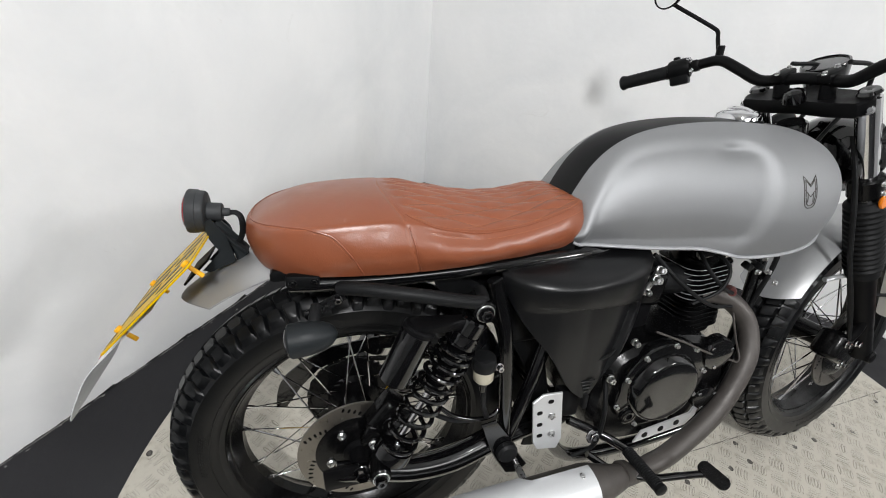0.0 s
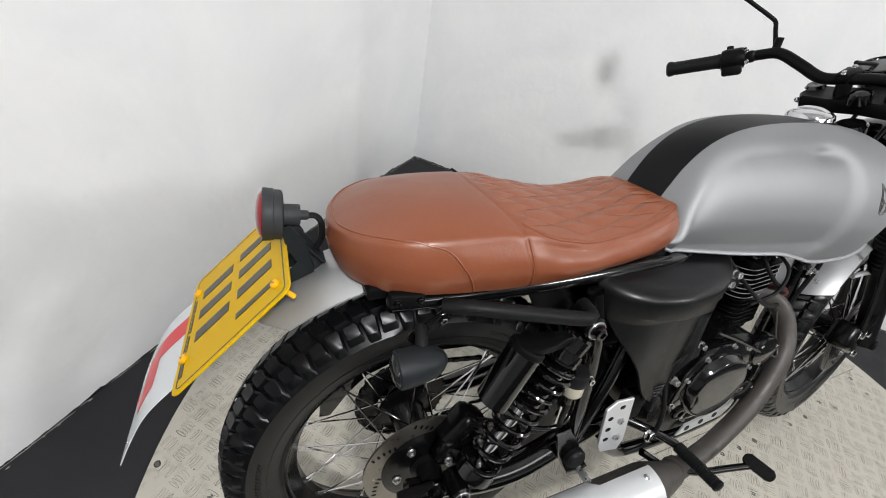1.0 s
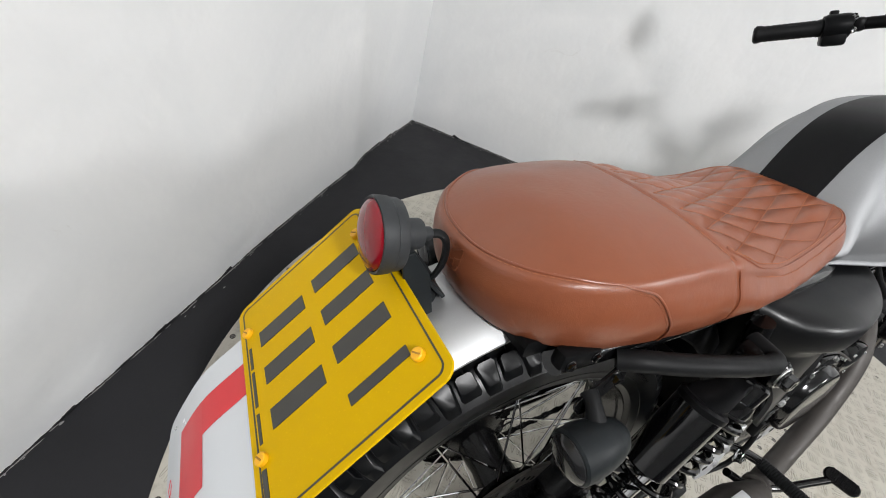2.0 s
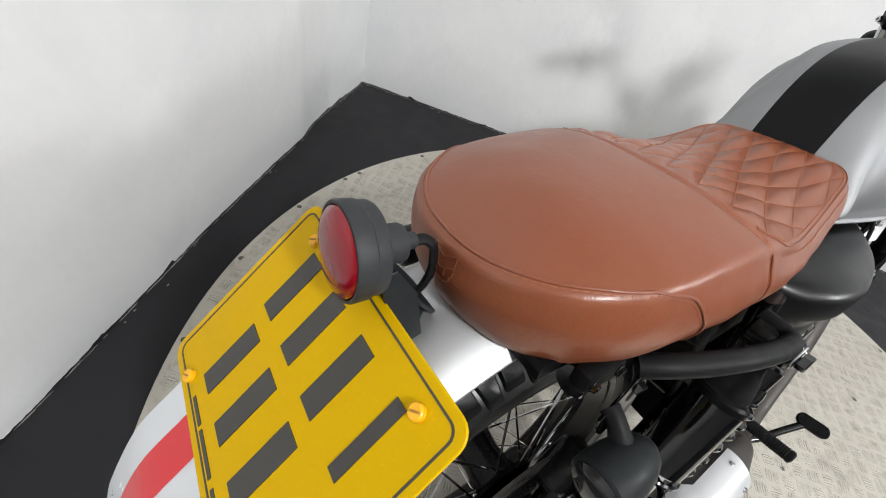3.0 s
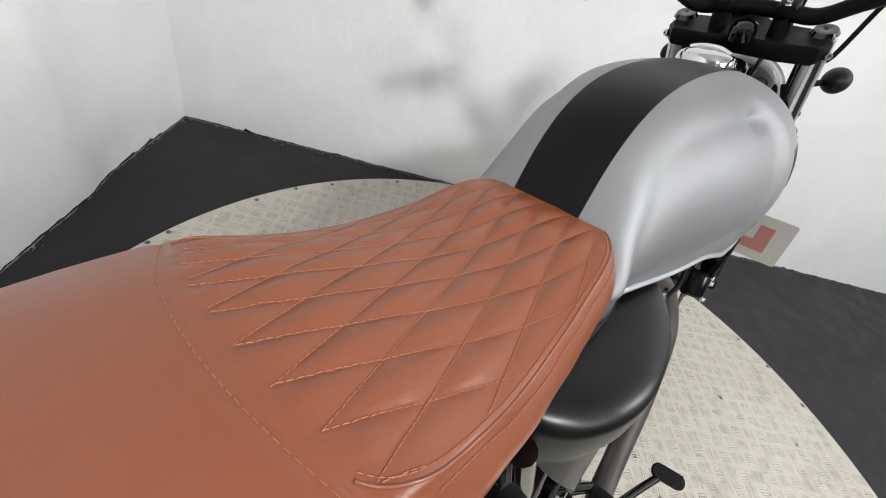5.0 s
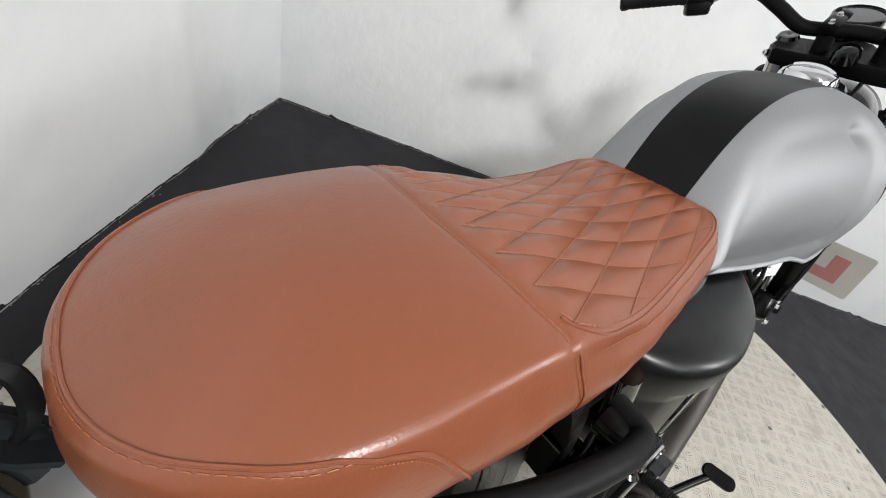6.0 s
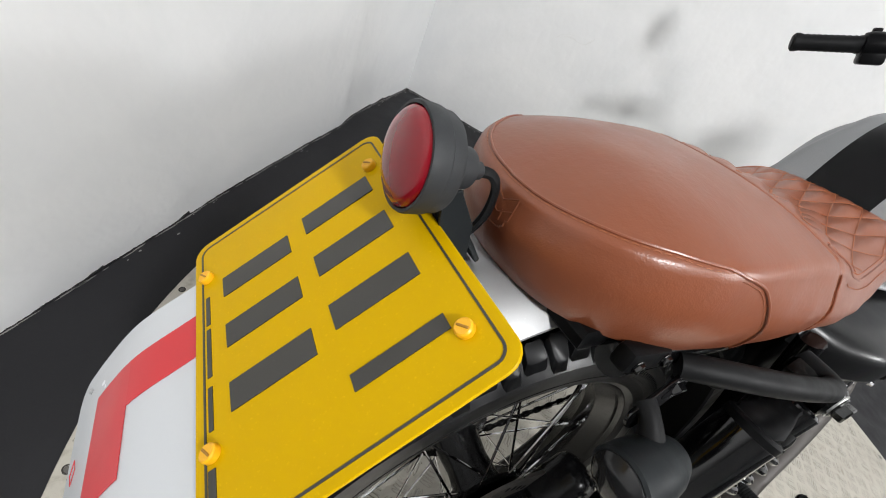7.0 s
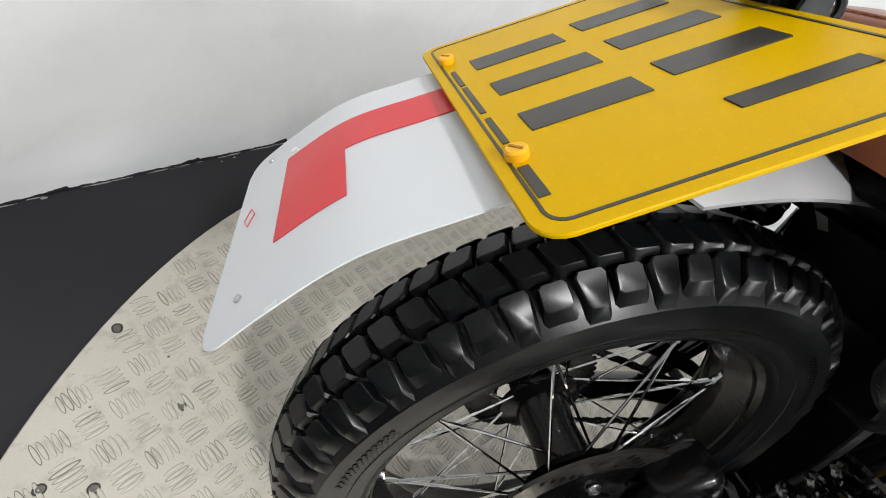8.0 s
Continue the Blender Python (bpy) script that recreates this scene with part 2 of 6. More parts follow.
def block(bm, size, m, edge=0.0, segs=2):
    """A box of that size in the frame m, with rounded edges."""
    made = bmesh.ops.create_cube(bm, size=1.0)["verts"]
    for v in made:
        v.co = Vector((v.co.x * size[0], v.co.y * size[1], v.co.z * size[2]))
    if edge:
        edges = list({e for v in made for e in v.link_edges})
        made = list({v for f in bmesh.ops.bevel(bm, geom=edges, offset=edge, segments=segs, affect="EDGES", profile=0.5)["faces"] for v in f.verts} | {v for v in made if v.is_valid})
    for v in made:
        v.co = m @ v.co
    return bm


def slab(bm, outline, depth, m, edge=0.0):
    """A flat outline (x, y) in the frame m, extruded along z by depth, with softened rims."""
    e = edge
    c = Vector((sum(p[0] for p in outline) / len(outline), sum(p[1] for p in outline) / len(outline)))

    def ring(shrink, z):
        out = []
        for p in outline:
            v = Vector((p[0], p[1])) - c
            k = max(0.0, 1 - shrink / max(v.length, 1e-6))
            out.append(m @ Vector((c.x + v.x * k, c.y + v.y * k, z)))
        return out
    rings = [ring(e, 0), ring(0, e), ring(0, depth - e), ring(e, depth)] if e else [ring(0, 0), ring(0, depth)]
    loft(bm, rings)
    return bm


def rounded(w, h, r, n=5):
    """A rounded rectangle round the origin."""
    out = []
    for cx, cy, a0 in ((w / 2 - r, h / 2 - r, 0), (-w / 2 + r, h / 2 - r, 90), (-w / 2 + r, -h / 2 + r, 180), (w / 2 - r, -h / 2 + r, 270)):
        for k in range(n + 1):
            a = radians(a0 + 90 * k / n)
            out.append((cx + r * math.cos(a), cy + r * math.sin(a)))
    return out


def band(bm, outer, inner, z0, z1, m):
    """A flat ring between two outlines of equal count."""
    a = [[bm.verts.new(m @ Vector((x, y, z))) for x, y in pts] for pts, z in ((outer, z0), (outer, z1), (inner, z1), (inner, z0))]
    n = len(outer)
    for r, s in ((0, 1), (1, 2), (2, 3), (3, 0)):
        for i in range(n):
            j = (i + 1) % n
            bm.faces.new((a[r][i], a[r][j], a[s][j], a[s][i]))
    return bm


def bolt(name, place, way, r, h, material, parent, label=""):
    """A hexagon-headed bolt on a washer."""
    bm = bmesh.new()
    m = facing(place, way)
    lathe(bm, [(r * 1.25, 0), (r * 1.3, h * 0.2), (r * 1.2, h * 0.3)], m, 16)
    lathe(bm, [(r, h * 0.25), (r, h * 0.9), (r * 0.85, h), (r * 0.5, h), (r * 0.45, h * 0.7)], m, 6)
    return part(name, bm, material, parent, label)


def fix(ob, label, category, group="", kind=""):
    return tagged(ob, label, category, group, kind)


# ---------------------------------------------------------------- the room
CORNER = Vector((0.797, 2.796, 0))
ALONG_FRONT = Vector((0.7119, -0.7023, 0)).normalized()
ALONG_LEFT = Vector((-0.7000, -0.7141, 0)).normalized()
FLOOR_Z, HIGH, LONG = -0.008, 2.75, 6.0
BOW = [(0, 0), (0.10, -0.006), (0.30, -0.021), (0.43, -0.024), (0.49, -0.018), (0.54, -0.010), (0.60, -0.011), (0.72, -0.017), (0.90, -0.020), (1.12, -0.020), (1.37, -0.013), (1.6, -0.007), (1.8, 0.0), (2.1, 0.010), (6.0, 0.010)]


def wall(name, start, way, inward, length, label):
    """An upright wall with thickness, its face on the line from start."""
    bm = bmesh.new()
    back = -Vector(inward) * 0.12
    a, b = Vector(start), Vector(start) + Vector(way) * length
    loft(bm, [[Vector((p.x, p.y, z)) for p in (a, b, b + back, a + back)] for z in (FLOOR_Z - 0.02, HIGH)])
    return fix(part(name, bm, WALL), label, "wall", kind="structure")


wall("wall_front", CORNER, ALONG_FRONT, ALONG_LEFT, LONG, "white painted wall with scuffs and soft shadows")


def bow(d):
    """How far the left wall's face stands out at that distance from the corner: it bows back and jogs."""
    return curve(BOW, d)


def bowed_wall(name, label):
    """The left wall, whose plaster is not straight."""
    bm = bmesh.new()
    back = -ALONG_FRONT * 0.16
    run = [0.02 * i for i in range(126)] + [LONG]
    face = [CORNER + ALONG_LEFT * d + ALONG_FRONT * bow(d) for d in run]
    ring = face + [face[-1] + back, CORNER + back]
    loft(bm, [[Vector((p.x, p.y, z)) for p in ring] for z in (FLOOR_Z - 0.02, HIGH)])
    return fix(part(name, bm, WALL), label, "wall", kind="structure")


bowed_wall("wall_left", "white painted wall with uneven, slightly bowed plaster")
far_front, far_left = CORNER + ALONG_FRONT * LONG, CORNER + ALONG_LEFT * LONG
# two unseen walls, added to close the room and bounce light back
wall("wall_right", far_front, ALONG_LEFT, -ALONG_FRONT, LONG, "unseen white wall added behind the camera to close the room")
wall("wall_back", far_left, ALONG_FRONT, -ALONG_LEFT, LONG, "unseen white wall added behind the camera to close the room")

bm = bmesh.new()
square = [CORNER - ALONG_FRONT * 0.05, far_front, far_front + ALONG_LEFT * LONG, far_left - ALONG_FRONT * 0.05]
loft(bm, [[Vector((p.x, p.y, z)) for p in square] for z in (HIGH, HIGH + 0.1)])
fix(part("ceiling", bm, WALL), "plain white painted ceiling", "ceiling", kind="structure")

bm = bmesh.new()
loft(bm, [[Vector((p.x, p.y, z)) for p in square] for z in (FLOOR_Z - 0.1, FLOOR_Z)])
fix(part("floor", bm, FLOOR), "black painted concrete floor with scuffs", "floor", kind="structure")


def paint_edge(name, way, inward, seed, bowed=False):
    """The ragged edge of the floor paint, lapped a little way up the wall."""
    rng = random.Random(seed)
    bm = bmesh.new()
    n, low, high, face = 900, [], [], []
    h = 0.004
    for i in range(n):
        d = 0.004 + 3.6 * i / (n - 1)
        h += rng.uniform(-0.0013, 0.0013) + (0.0028 - h) * 0.16
        if rng.random() < (0.03 if d < 0.25 else 0.007):
            h += rng.uniform(0.003, 0.009)
        h = min(max(h, 0.0006), 0.018)
        p = CORNER + way * d + inward * (0.0025 + (bow(d) if bowed else 0.0))
        low.append(Vector((p.x, p.y, FLOOR_Z)))
        high.append(Vector((p.x, p.y, FLOOR_Z + h)))
        face.append(Vector((p.x, p.y, FLOOR_Z + h)) - inward * 0.0025)
    loft(bm, [low, high, face], close=False)
    return fix(part(name, bm, FLOOR), "ragged black paint edge along the foot of the wall", "paint edge", kind="structure")


paint_edge("trim_front", ALONG_FRONT, ALONG_LEFT, 3)
paint_edge("trim_left", ALONG_LEFT, ALONG_FRONT, 8, True)


def paint_chips(name, way, inward, seed, bowed=False):
    """Pale crumbs and a broken bare line where the floor paint stops short of the wall."""
    rng = random.Random(seed)
    bm = bmesh.new()
    for k in range(240):
        d = 0.02 + 3.3 * rng.random() ** 1.3
        off = abs(rng.gauss(0.004, 0.010)) if rng.random() < 0.35 else rng.uniform(0.003, 0.0055)
        long, wide = (rng.uniform(0.002, 0.007), rng.uniform(0.001, 0.003)) if off > 0.0056 else (rng.uniform(0.006, 0.030), rng.uniform(0.0005, 0.0014))
        c = CORNER + way * d + inward * (off + (bow(d) if bowed else 0.0))
        ring = []
        for q in range(6):
            a = 2 * math.pi * q / 6
            r = rng.uniform(0.6, 1.0)
            ring.append(c + way * (long * r * math.cos(a)) + inward * (wide * r * math.sin(a)))
        loft(bm, [[Vector((p.x, p.y, z)) for p in ring] for z in (FLOOR_Z, FLOOR_Z + 0.0008)])
    return tagged(fix(part(name, bm, CHIP), "pale plaster crumbs along the foot of the wall", "plaster crumbs"), kind="stuff")


paint_chips("plaster_crumbs", ALONG_FRONT, ALONG_LEFT, 12)
paint_chips("plaster_crumbs", ALONG_LEFT, ALONG_FRONT, 21, True)

# ---------------------------------------------------------------- the turntable
HUB, RADIUS = Vector((0.885, 1.079, 0)), 1.158
bm = bmesh.new()
lathe(bm, [(RADIUS - 0.002, FLOOR_Z), (RADIUS, FLOOR_Z + 0.001), (RADIUS, -0.0015), (RADIUS - 0.0015, 0)], Matrix.Translation(HUB), 180)
turntable = fix(part("turntable", bm, TREAD), "round beige tread-plate turntable, worn and dirty", "turntable")


def tread_pattern():
    """Groups of five worn oval bars, crosswise from group to group, each rimmed with grime."""
    rng = random.Random(5)
    verts, faces, kinds = [], [], []
    pitch = 0.06 / math.sqrt(2)
    start = Vector((HUB.x - 1.1145, HUB.y + 0.1755))
    along, across = Vector((1, 1)).normalized(), Vector((-1, 1)).normalized()
    n = 14
    circle = [(math.cos(2 * math.pi * q / n), math.sin(2 * math.pi * q / n)) for q in range(n)]
    for i in range(-60, 61):
        for j in range(-60, 61):
            c = start + along * (pitch * i) + across * (pitch * j)
            if (c - HUB.xy).length > RADIUS - 0.024:
                continue
            a, b = (along, across) if (i + j) % 2 == 0 else (across, along)
            for k in range(5):
                off = (k - 2) * 0.0071 + rng.uniform(-0.0004, 0.0004)
                half, wide = 0.0150 - 0.0009 * abs(k - 2) + rng.uniform(-0.001, 0.001), 0.0025 + rng.uniform(-0.0004, 0.0003)
                grime, high, skew = max(0.00005, rng.gauss(0.00058, 0.0003)), 0.0007, rng.uniform(-0.05, 0.05)
                drift = (rng.uniform(-0.0002, 0.0002), rng.uniform(-0.0002, 0.0002))
                base = len(verts)
                for grow, z, d in ((grime, 0.00012, 1), (0.0, 0.00025, 0), (-0.0009, high, 0)):
                    for u, v in circle:
                        u, v = u * (half + grow * 1.5) + drift[0] * d, v * (wide + grow) + drift[1] * d
                        p = c + a * (off + v + skew * u) + b * u
                        verts.append((p.x, p.y, z))
                for q in range(n):
                    r = (q + 1) % n
                    faces.append([base + q, base + r, base + n + r, base + n + q])
                    kinds.append(1)
                    faces.append([base + n + q, base + n + r, base + 2 * n + r, base + 2 * n + q])
                    kinds.append(0)
                faces.append([base + 2 * n + q for q in range(n)])
                kinds.append(0)
    mesh = bpy.data.meshes.new("tread_pattern")
    mesh.from_pydata(verts, [], faces)
    mesh.materials.append(TREAD)
    mesh.materials.append(GRIME)
    mesh.polygons.foreach_set("material_index", kinds)
    mesh.polygons.foreach_set("use_smooth", [True] * len(kinds))
    ob = new("tread_pattern", mesh)
    ob.parent = turntable
    return tagged(ob, "worn oval bars of the tread plate, rimmed with grime", kind="stuff")


tread_pattern()


def deck_screw(x, y, size):
    bm = bmesh.new()
    lathe(bm, [(size * 0.9, 0.0002), (size * 0.85, 0.0008), (size * 0.5, 0.0010), (size * 0.3, 0.0006), (0.0004, 0.0006)], Matrix.Translation((x, y, 0)), 12)
    part("screw", bm, SCREW, turntable)
    bm = bmesh.new()
    lathe(bm, [(size * 1.45, 0.0001), (size * 1.35, 0.0004), (size * 0.98, 0.0005), (size * 0.95, 0.0001), (size * 1.45, 0.0001)], Matrix.Translation((x, y, 0)), 14)
    part("grime_ring", bm, DARK_GRIME, turntable)


for turn_by, off in ((165.6, 0.017), (147, 0.016), (134, 0.014), (121.2, 0.014), (110.8, 0.010), (107.7, 0.012), (93.5, 0.019), (86.2, 0.011), (79.4, 0.020), (66, 0.020), (-12.6, 0.019), (-18.8, 0.012), (-26.2, 0.016)):
    a = radians(turn_by)
    deck_screw(HUB.x + (RADIUS - off) * math.cos(a), HUB.y + (RADIUS - off) * math.sin(a), 0.0050)
for x, y in ((1.353, 1.060), (1.604, 1.019), (1.714, 1.044), (1.752, 1.014), (1.948, 1.081), (1.94, 1.02), (1.35, 1.007), (1.28, 1.003), (1.212, 1.004), (1.132, 0.998), (1.291, 1.103), (1.234, 1.099), (1.523, 1.015),
             (1.647, 0.790), (1.210, 0.896), (1.714, 0.561), (1.171, 0.801), (-0.219, 1.360), (-0.105, 1.256), (-0.169, 1.150), (-0.220, 1.148)):
    deck_screw(x, y, 0.0048)

bm = bmesh.new()
block(bm, (1.9, 0.0022, 0.0006), pose(1.06, 1.060, 0.0003, rz=2.9), 0)
part("joint", bm, SCREW, turntable, "dark joint between two deck sheets")


# ---------------------------------------------------------------- the motorcycle
bike = new("motorcycle")
bike.matrix_world = pose(0.30, 1.0815, 0.003, -12.5, 0, 1.1)
bike.empty_display_size = 0.2
fix(bike, "silver and black retro motorcycle with tan seat, leaning on the turntable", "motorcycle")

# ---- seat
PLAN = [(-0.131, 0.0), (-0.129, 0.025), (-0.123, 0.047), (-0.113, 0.067), (-0.098, 0.085), (-0.076, 0.101), (-0.048, 0.112), (-0.012, 0.118), (0.05, 0.1205),
        (0.12, 0.121), (0.18, 0.118), (0.25, 0.109), (0.32, 0.098), (0.365, 0.0895), (0.391, 0.075), (0.406, 0.051), (0.4125, 0.025), (0.414, 0.0)]
EDGE_Z = smoothed([(-0.14, 0.764), (-0.10, 0.771), (-0.02, 0.776), (0.087, 0.776), (0.153, 0.757), (0.215, 0.746), (0.30, 0.751), (0.361, 0.764), (0.40, 0.770), (0.42, 0.771)])
CROWN_Z = smoothed([(-0.14, 0.768), (-0.10, 0.788), (-0.03, 0.799), (0.06, 0.801), (0.12, 0.793), (0.19, 0.779), (0.25, 0.770), (0.30, 0.769), (0.362, 0.777), (0.40, 0.777), (0.42, 0.772)])
FOOT_Z = smoothed([(-0.14, 0.708), (-0.10, 0.705), (0.02, 0.701), (0.10, 0.698), (0.25, 0.697), (0.38, 0.700), (0.42, 0.703)])
HALF = smoothed(PLAN, 5)
SPINE = (-0.03, 0.335)


def seam_x(y):
    return 0.066 + 0.020 * min(1.0, abs(y) / 0.11) ** 2


# the quilting's two runs of seams, and the place where two of them cross
RUN_A, RUN_B, CROSS = (0.0481, 0.0180), (0.0537, -0.0109), (0.0906, -0.0803)
SPAN = RUN_A[0] * RUN_B[1] - RUN_A[1] * RUN_B[0]


def lattice(x, y):
    """How many seams of each run lie between the crossing and this place."""
    x, y = x - CROSS[0], y - CROSS[1]
    return (x * RUN_B[1] - y * RUN_B[0]) / SPAN, (y * RUN_A[0] - x * RUN_A[1]) / SPAN


def quilt(x, y, s):
    """Height of the padding between the diamond seams of the front half."""
    a, b = lattice(x, y)
    puff = abs(math.sin(math.pi * a)) ** 0.62 * abs(math.sin(math.pi * b)) ** 0.78
    fade = min(1, max(0, (x - seam_x(y) - 0.006) / 0.018)) * min(1, max(0, (0.398 - x) / 0.040)) * min(1, max(0, (0.935 - s) / 0.14))
    return (0.0045 * puff - 0.0023) * fade


def seat_top(x, y, s):
    z = curve(EDGE_Z, x) + (curve(CROWN_Z, x) - curve(EDGE_Z, x)) * (1 - s ** 2.3)
    z += quilt(x, y, s)
    d = abs(x - seam_x(y))
    z -= 0.0017 * math.exp(-(d / 0.0035) ** 2)
    wrinkle = noise.noise((x * 26, y * 26, 1.0)) * 0.0006
    return z + wrinkle


def seat_outline(n):
    pts = spline([(x, -y, 0) for x, y in PLAN] + [(x, y, 0) for x, y in reversed(PLAN[1:-1])] + [(PLAN[0][0], 0, 0)], 8)[:-1]
    run = [0.0]
    for a, b in zip(pts, pts[1:] + pts[:1]):
        run.append(run[-1] + (b - a).length)
    out, j = [], 0
    for k in range(n):
        d = run[-1] * k / n
        while run[j + 1] < d:
            j += 1
        u = (d - run[j]) / max(1e-9, run[j + 1] - run[j])
        out.append(pts[j].lerp(pts[(j + 1) % len(pts)], u))
    return out


OUT = seat_outline(640)
NORMAL = []
for k, p in enumerate(OUT):
    w = OUT[(k + 1) % len(OUT)] - OUT[k - 1]
    NORMAL.append(Vector((w.y, -w.x, 0)).normalized())


def seat_side(k, f, extra=0.0):
    """A point on the seat's flank: f runs from the top edge (0) to the foot (1)."""
    p, n = OUT[k % len(OUT)], NORMAL[k % len(OUT)]
    top, foot = curve(EDGE_Z, p.x) - 0.0024, curve(FOOT_Z, p.x)
    front = min(1.0, max(0.0, (p.x + 0.10) / 0.16))
    bulge = (0.0045 + 0.0085 * front) * math.sin(math.pi * min(1.0, f * 0.92)) ** 1.15 - (0.0082 - 0.0037 * front) * f ** 2.2
    crease = -0.0014 * math.exp(-((p.x - (0.088 + 0.019 * f)) / 0.0035) ** 2) + 0.0012 * noise.noise((p.x * 30, f * 3, p.y * 9))
    dimple = -0.0032 * math.exp(-((p.x - 0.150) / 0.030) ** 2) * math.exp(-((f - 0.12) / 0.22) ** 2)
    q = p + n * (bulge + crease + dimple + extra)
    return Vector((q.x, q.y, top + (foot - top) * f))


def seat_surface():
    bm = bmesh.new()
    rings = []
    for i in range(1, 65):
        s = i / 64
        ring = []
        for p in OUT:
            c = Vector((min(max(p.x, SPINE[0]), SPINE[1]), 0, 0))
            q = c.lerp(p, s)
            drop = 0.0024 * max(0, (s - 0.955) / 0.045) ** 2
            ring.append(Vector((q.x, q.y, seat_top(q.x, q.y, s) - drop)))
        rings.append(ring)
    for i in range(1, 15):
        rings.append([seat_side(k, i / 14) for k in range(len(OUT))])
    rings.append([seat_side(k, 1.0) - NORMAL[k] * 0.02 + Vector((0, 0, 0.004)) for k in range(len(OUT))])
    loft(bm, rings, caps=False)
    bm.verts.ensure_lookup_table()
    inner = [bm.verts[k] for k in range(len(OUT))]
    half = len(OUT) // 2
    for k in range(half):
        a, b, c, d = inner[k], inner[k + 1], inner[(len(OUT) - k - 1) % len(OUT)], inner[(len(OUT) - k) % len(OUT)]
        quad = list(dict.fromkeys((a, b, c, d)))
        if len(quad) > 2:
            bm.faces.new(quad)
    bmesh.ops.remove_doubles(bm, verts=bm.verts, dist=0.00001)
    return bm


seat_bm = seat_surface()
seat_tree = bvhtree.BVHTree.FromBMesh(seat_bm)


def on_seat(x, y, lift=0.0):
    """The place on the seat's top above or below x and y."""
    hit = seat_tree.ray_cast(Vector((x, y, 1.0)), Vector((0, 0, -1)))
    return hit[0] + hit[1] * (lift if hit[1].z > 0 else -lift)


seat = part("seat", seat_bm, LEATHER, bike, "tan leather seat, smooth behind and diamond-quilted in front", 60)


def near(x, side):
    """The index of the outline's point at that x on the right (-1) or left (1) flank."""
    return min(range(len(OUT)), key=lambda k: abs(OUT[k].x - x) + (0 if OUT[k].y * side > 0 else 9))


def piping(points, r, name="piping"):
    bm = bmesh.new()
    tube(bm, points, r, 8, 2)
    return part(name, bm, PIPE_LEATHER, seat)


def edge_run(x0, x1, side):
    a, b = near(x0, side), near(x1, side)
    return list(range(min(a, b), max(a, b) + 1))


# rear hem: round the tail, then down each flank
n_out = len(OUT)
right, left = near(-0.036, -1), near(-0.036, 1)
HEM_INSET = smoothed([(-0.140, 0.0066), (-0.09, 0.0064), (-0.065, 0.0040), (-0.045, 0.0022), (-0.030, 0.0008)])
HEM_DROP = smoothed([(-0.034, 0.01), (-0.024, 0.05), (-0.0125, 0.115), (-0.003, 0.235), (0.0055, 0.39), (0.0125, 0.53), (0.020, 0.74), (0.0268, 0.97)])
tail = [k % n_out for k in range(left, n_out + right + 1)]


def rear_hem(k, outward=0.0):
    """The hem runs a little inside the tail's edge and comes out to it along the flanks."""
    inset = max(0.0006, curve(HEM_INSET, OUT[k].x) - outward)
    p = OUT[k] - NORMAL[k] * inset
    return on_seat(p.x, p.y, 0.0003)


run = [rear_hem(k) for k in tail]


def flank_point(x, side, f, extra):
    """A point on the flank at a given x, between two of the outline's points."""
    k = near(x, side)
    j = min((k - 1, k + 1), key=lambda q: abs(OUT[q % n_out].x - x))
    u = (x - OUT[k].x) / (OUT[j % n_out].x - OUT[k].x)
    return seat_side(k, f, extra).lerp(seat_side(j, f, extra), u)


def dive(side, back=0.0):
    """The hem's rounded turn from the edge down to the foot of the seat."""
    return [flank_point(x - back, side, min(0.99, f + back * 12), 0.0005) for x, f in HEM_DROP[1:]]


dive_r, dive_l = dive(-1), dive(1)
piping(list(reversed(dive_l)) + run[5:-5] + dive_r, 0.0012)
# front hem: a closed line round the quilted panel
k0, k1 = near(0.128, -1), near(0.128, 1)
edge = [OUT[k] - NORMAL[k] * 0.0022 for k in range(k0, k1 + 1, 2)]
curl = [(0.0905, 0.1035), (0.097, 0.1100), (0.106, 0.1150), (0.117, 0.1178)]
edge = [Vector((x, -y, 0)) for x, y in curl] + edge + [Vector((x, y, 0)) for x, y in reversed(curl)]
edge = spline(edge, 2)
hem = [on_seat(p.x, p.y, 0.0002) for p in edge]
piping(hem, 0.0010)
# cross seam and its run down the flanks
cross = []
for i in range(41):
    y = -0.116 + 0.232 * i / 40
    cross.append(Vector((seam_x(y) + 0.0035, y, seat_top(seam_x(y) + 0.0035, y, abs(y) / 0.1208) - 0.0006)))
flank = [[seat_side(near(0.0905 + 0.019 * f, sd), f, 0.0002) for f in (0.06, 0.2, 0.4, 0.6, 0.8, 1.0)] for sd in (-1, 1)]
piping(list(reversed(flank[0])) + cross + flank[1], 0.0008)


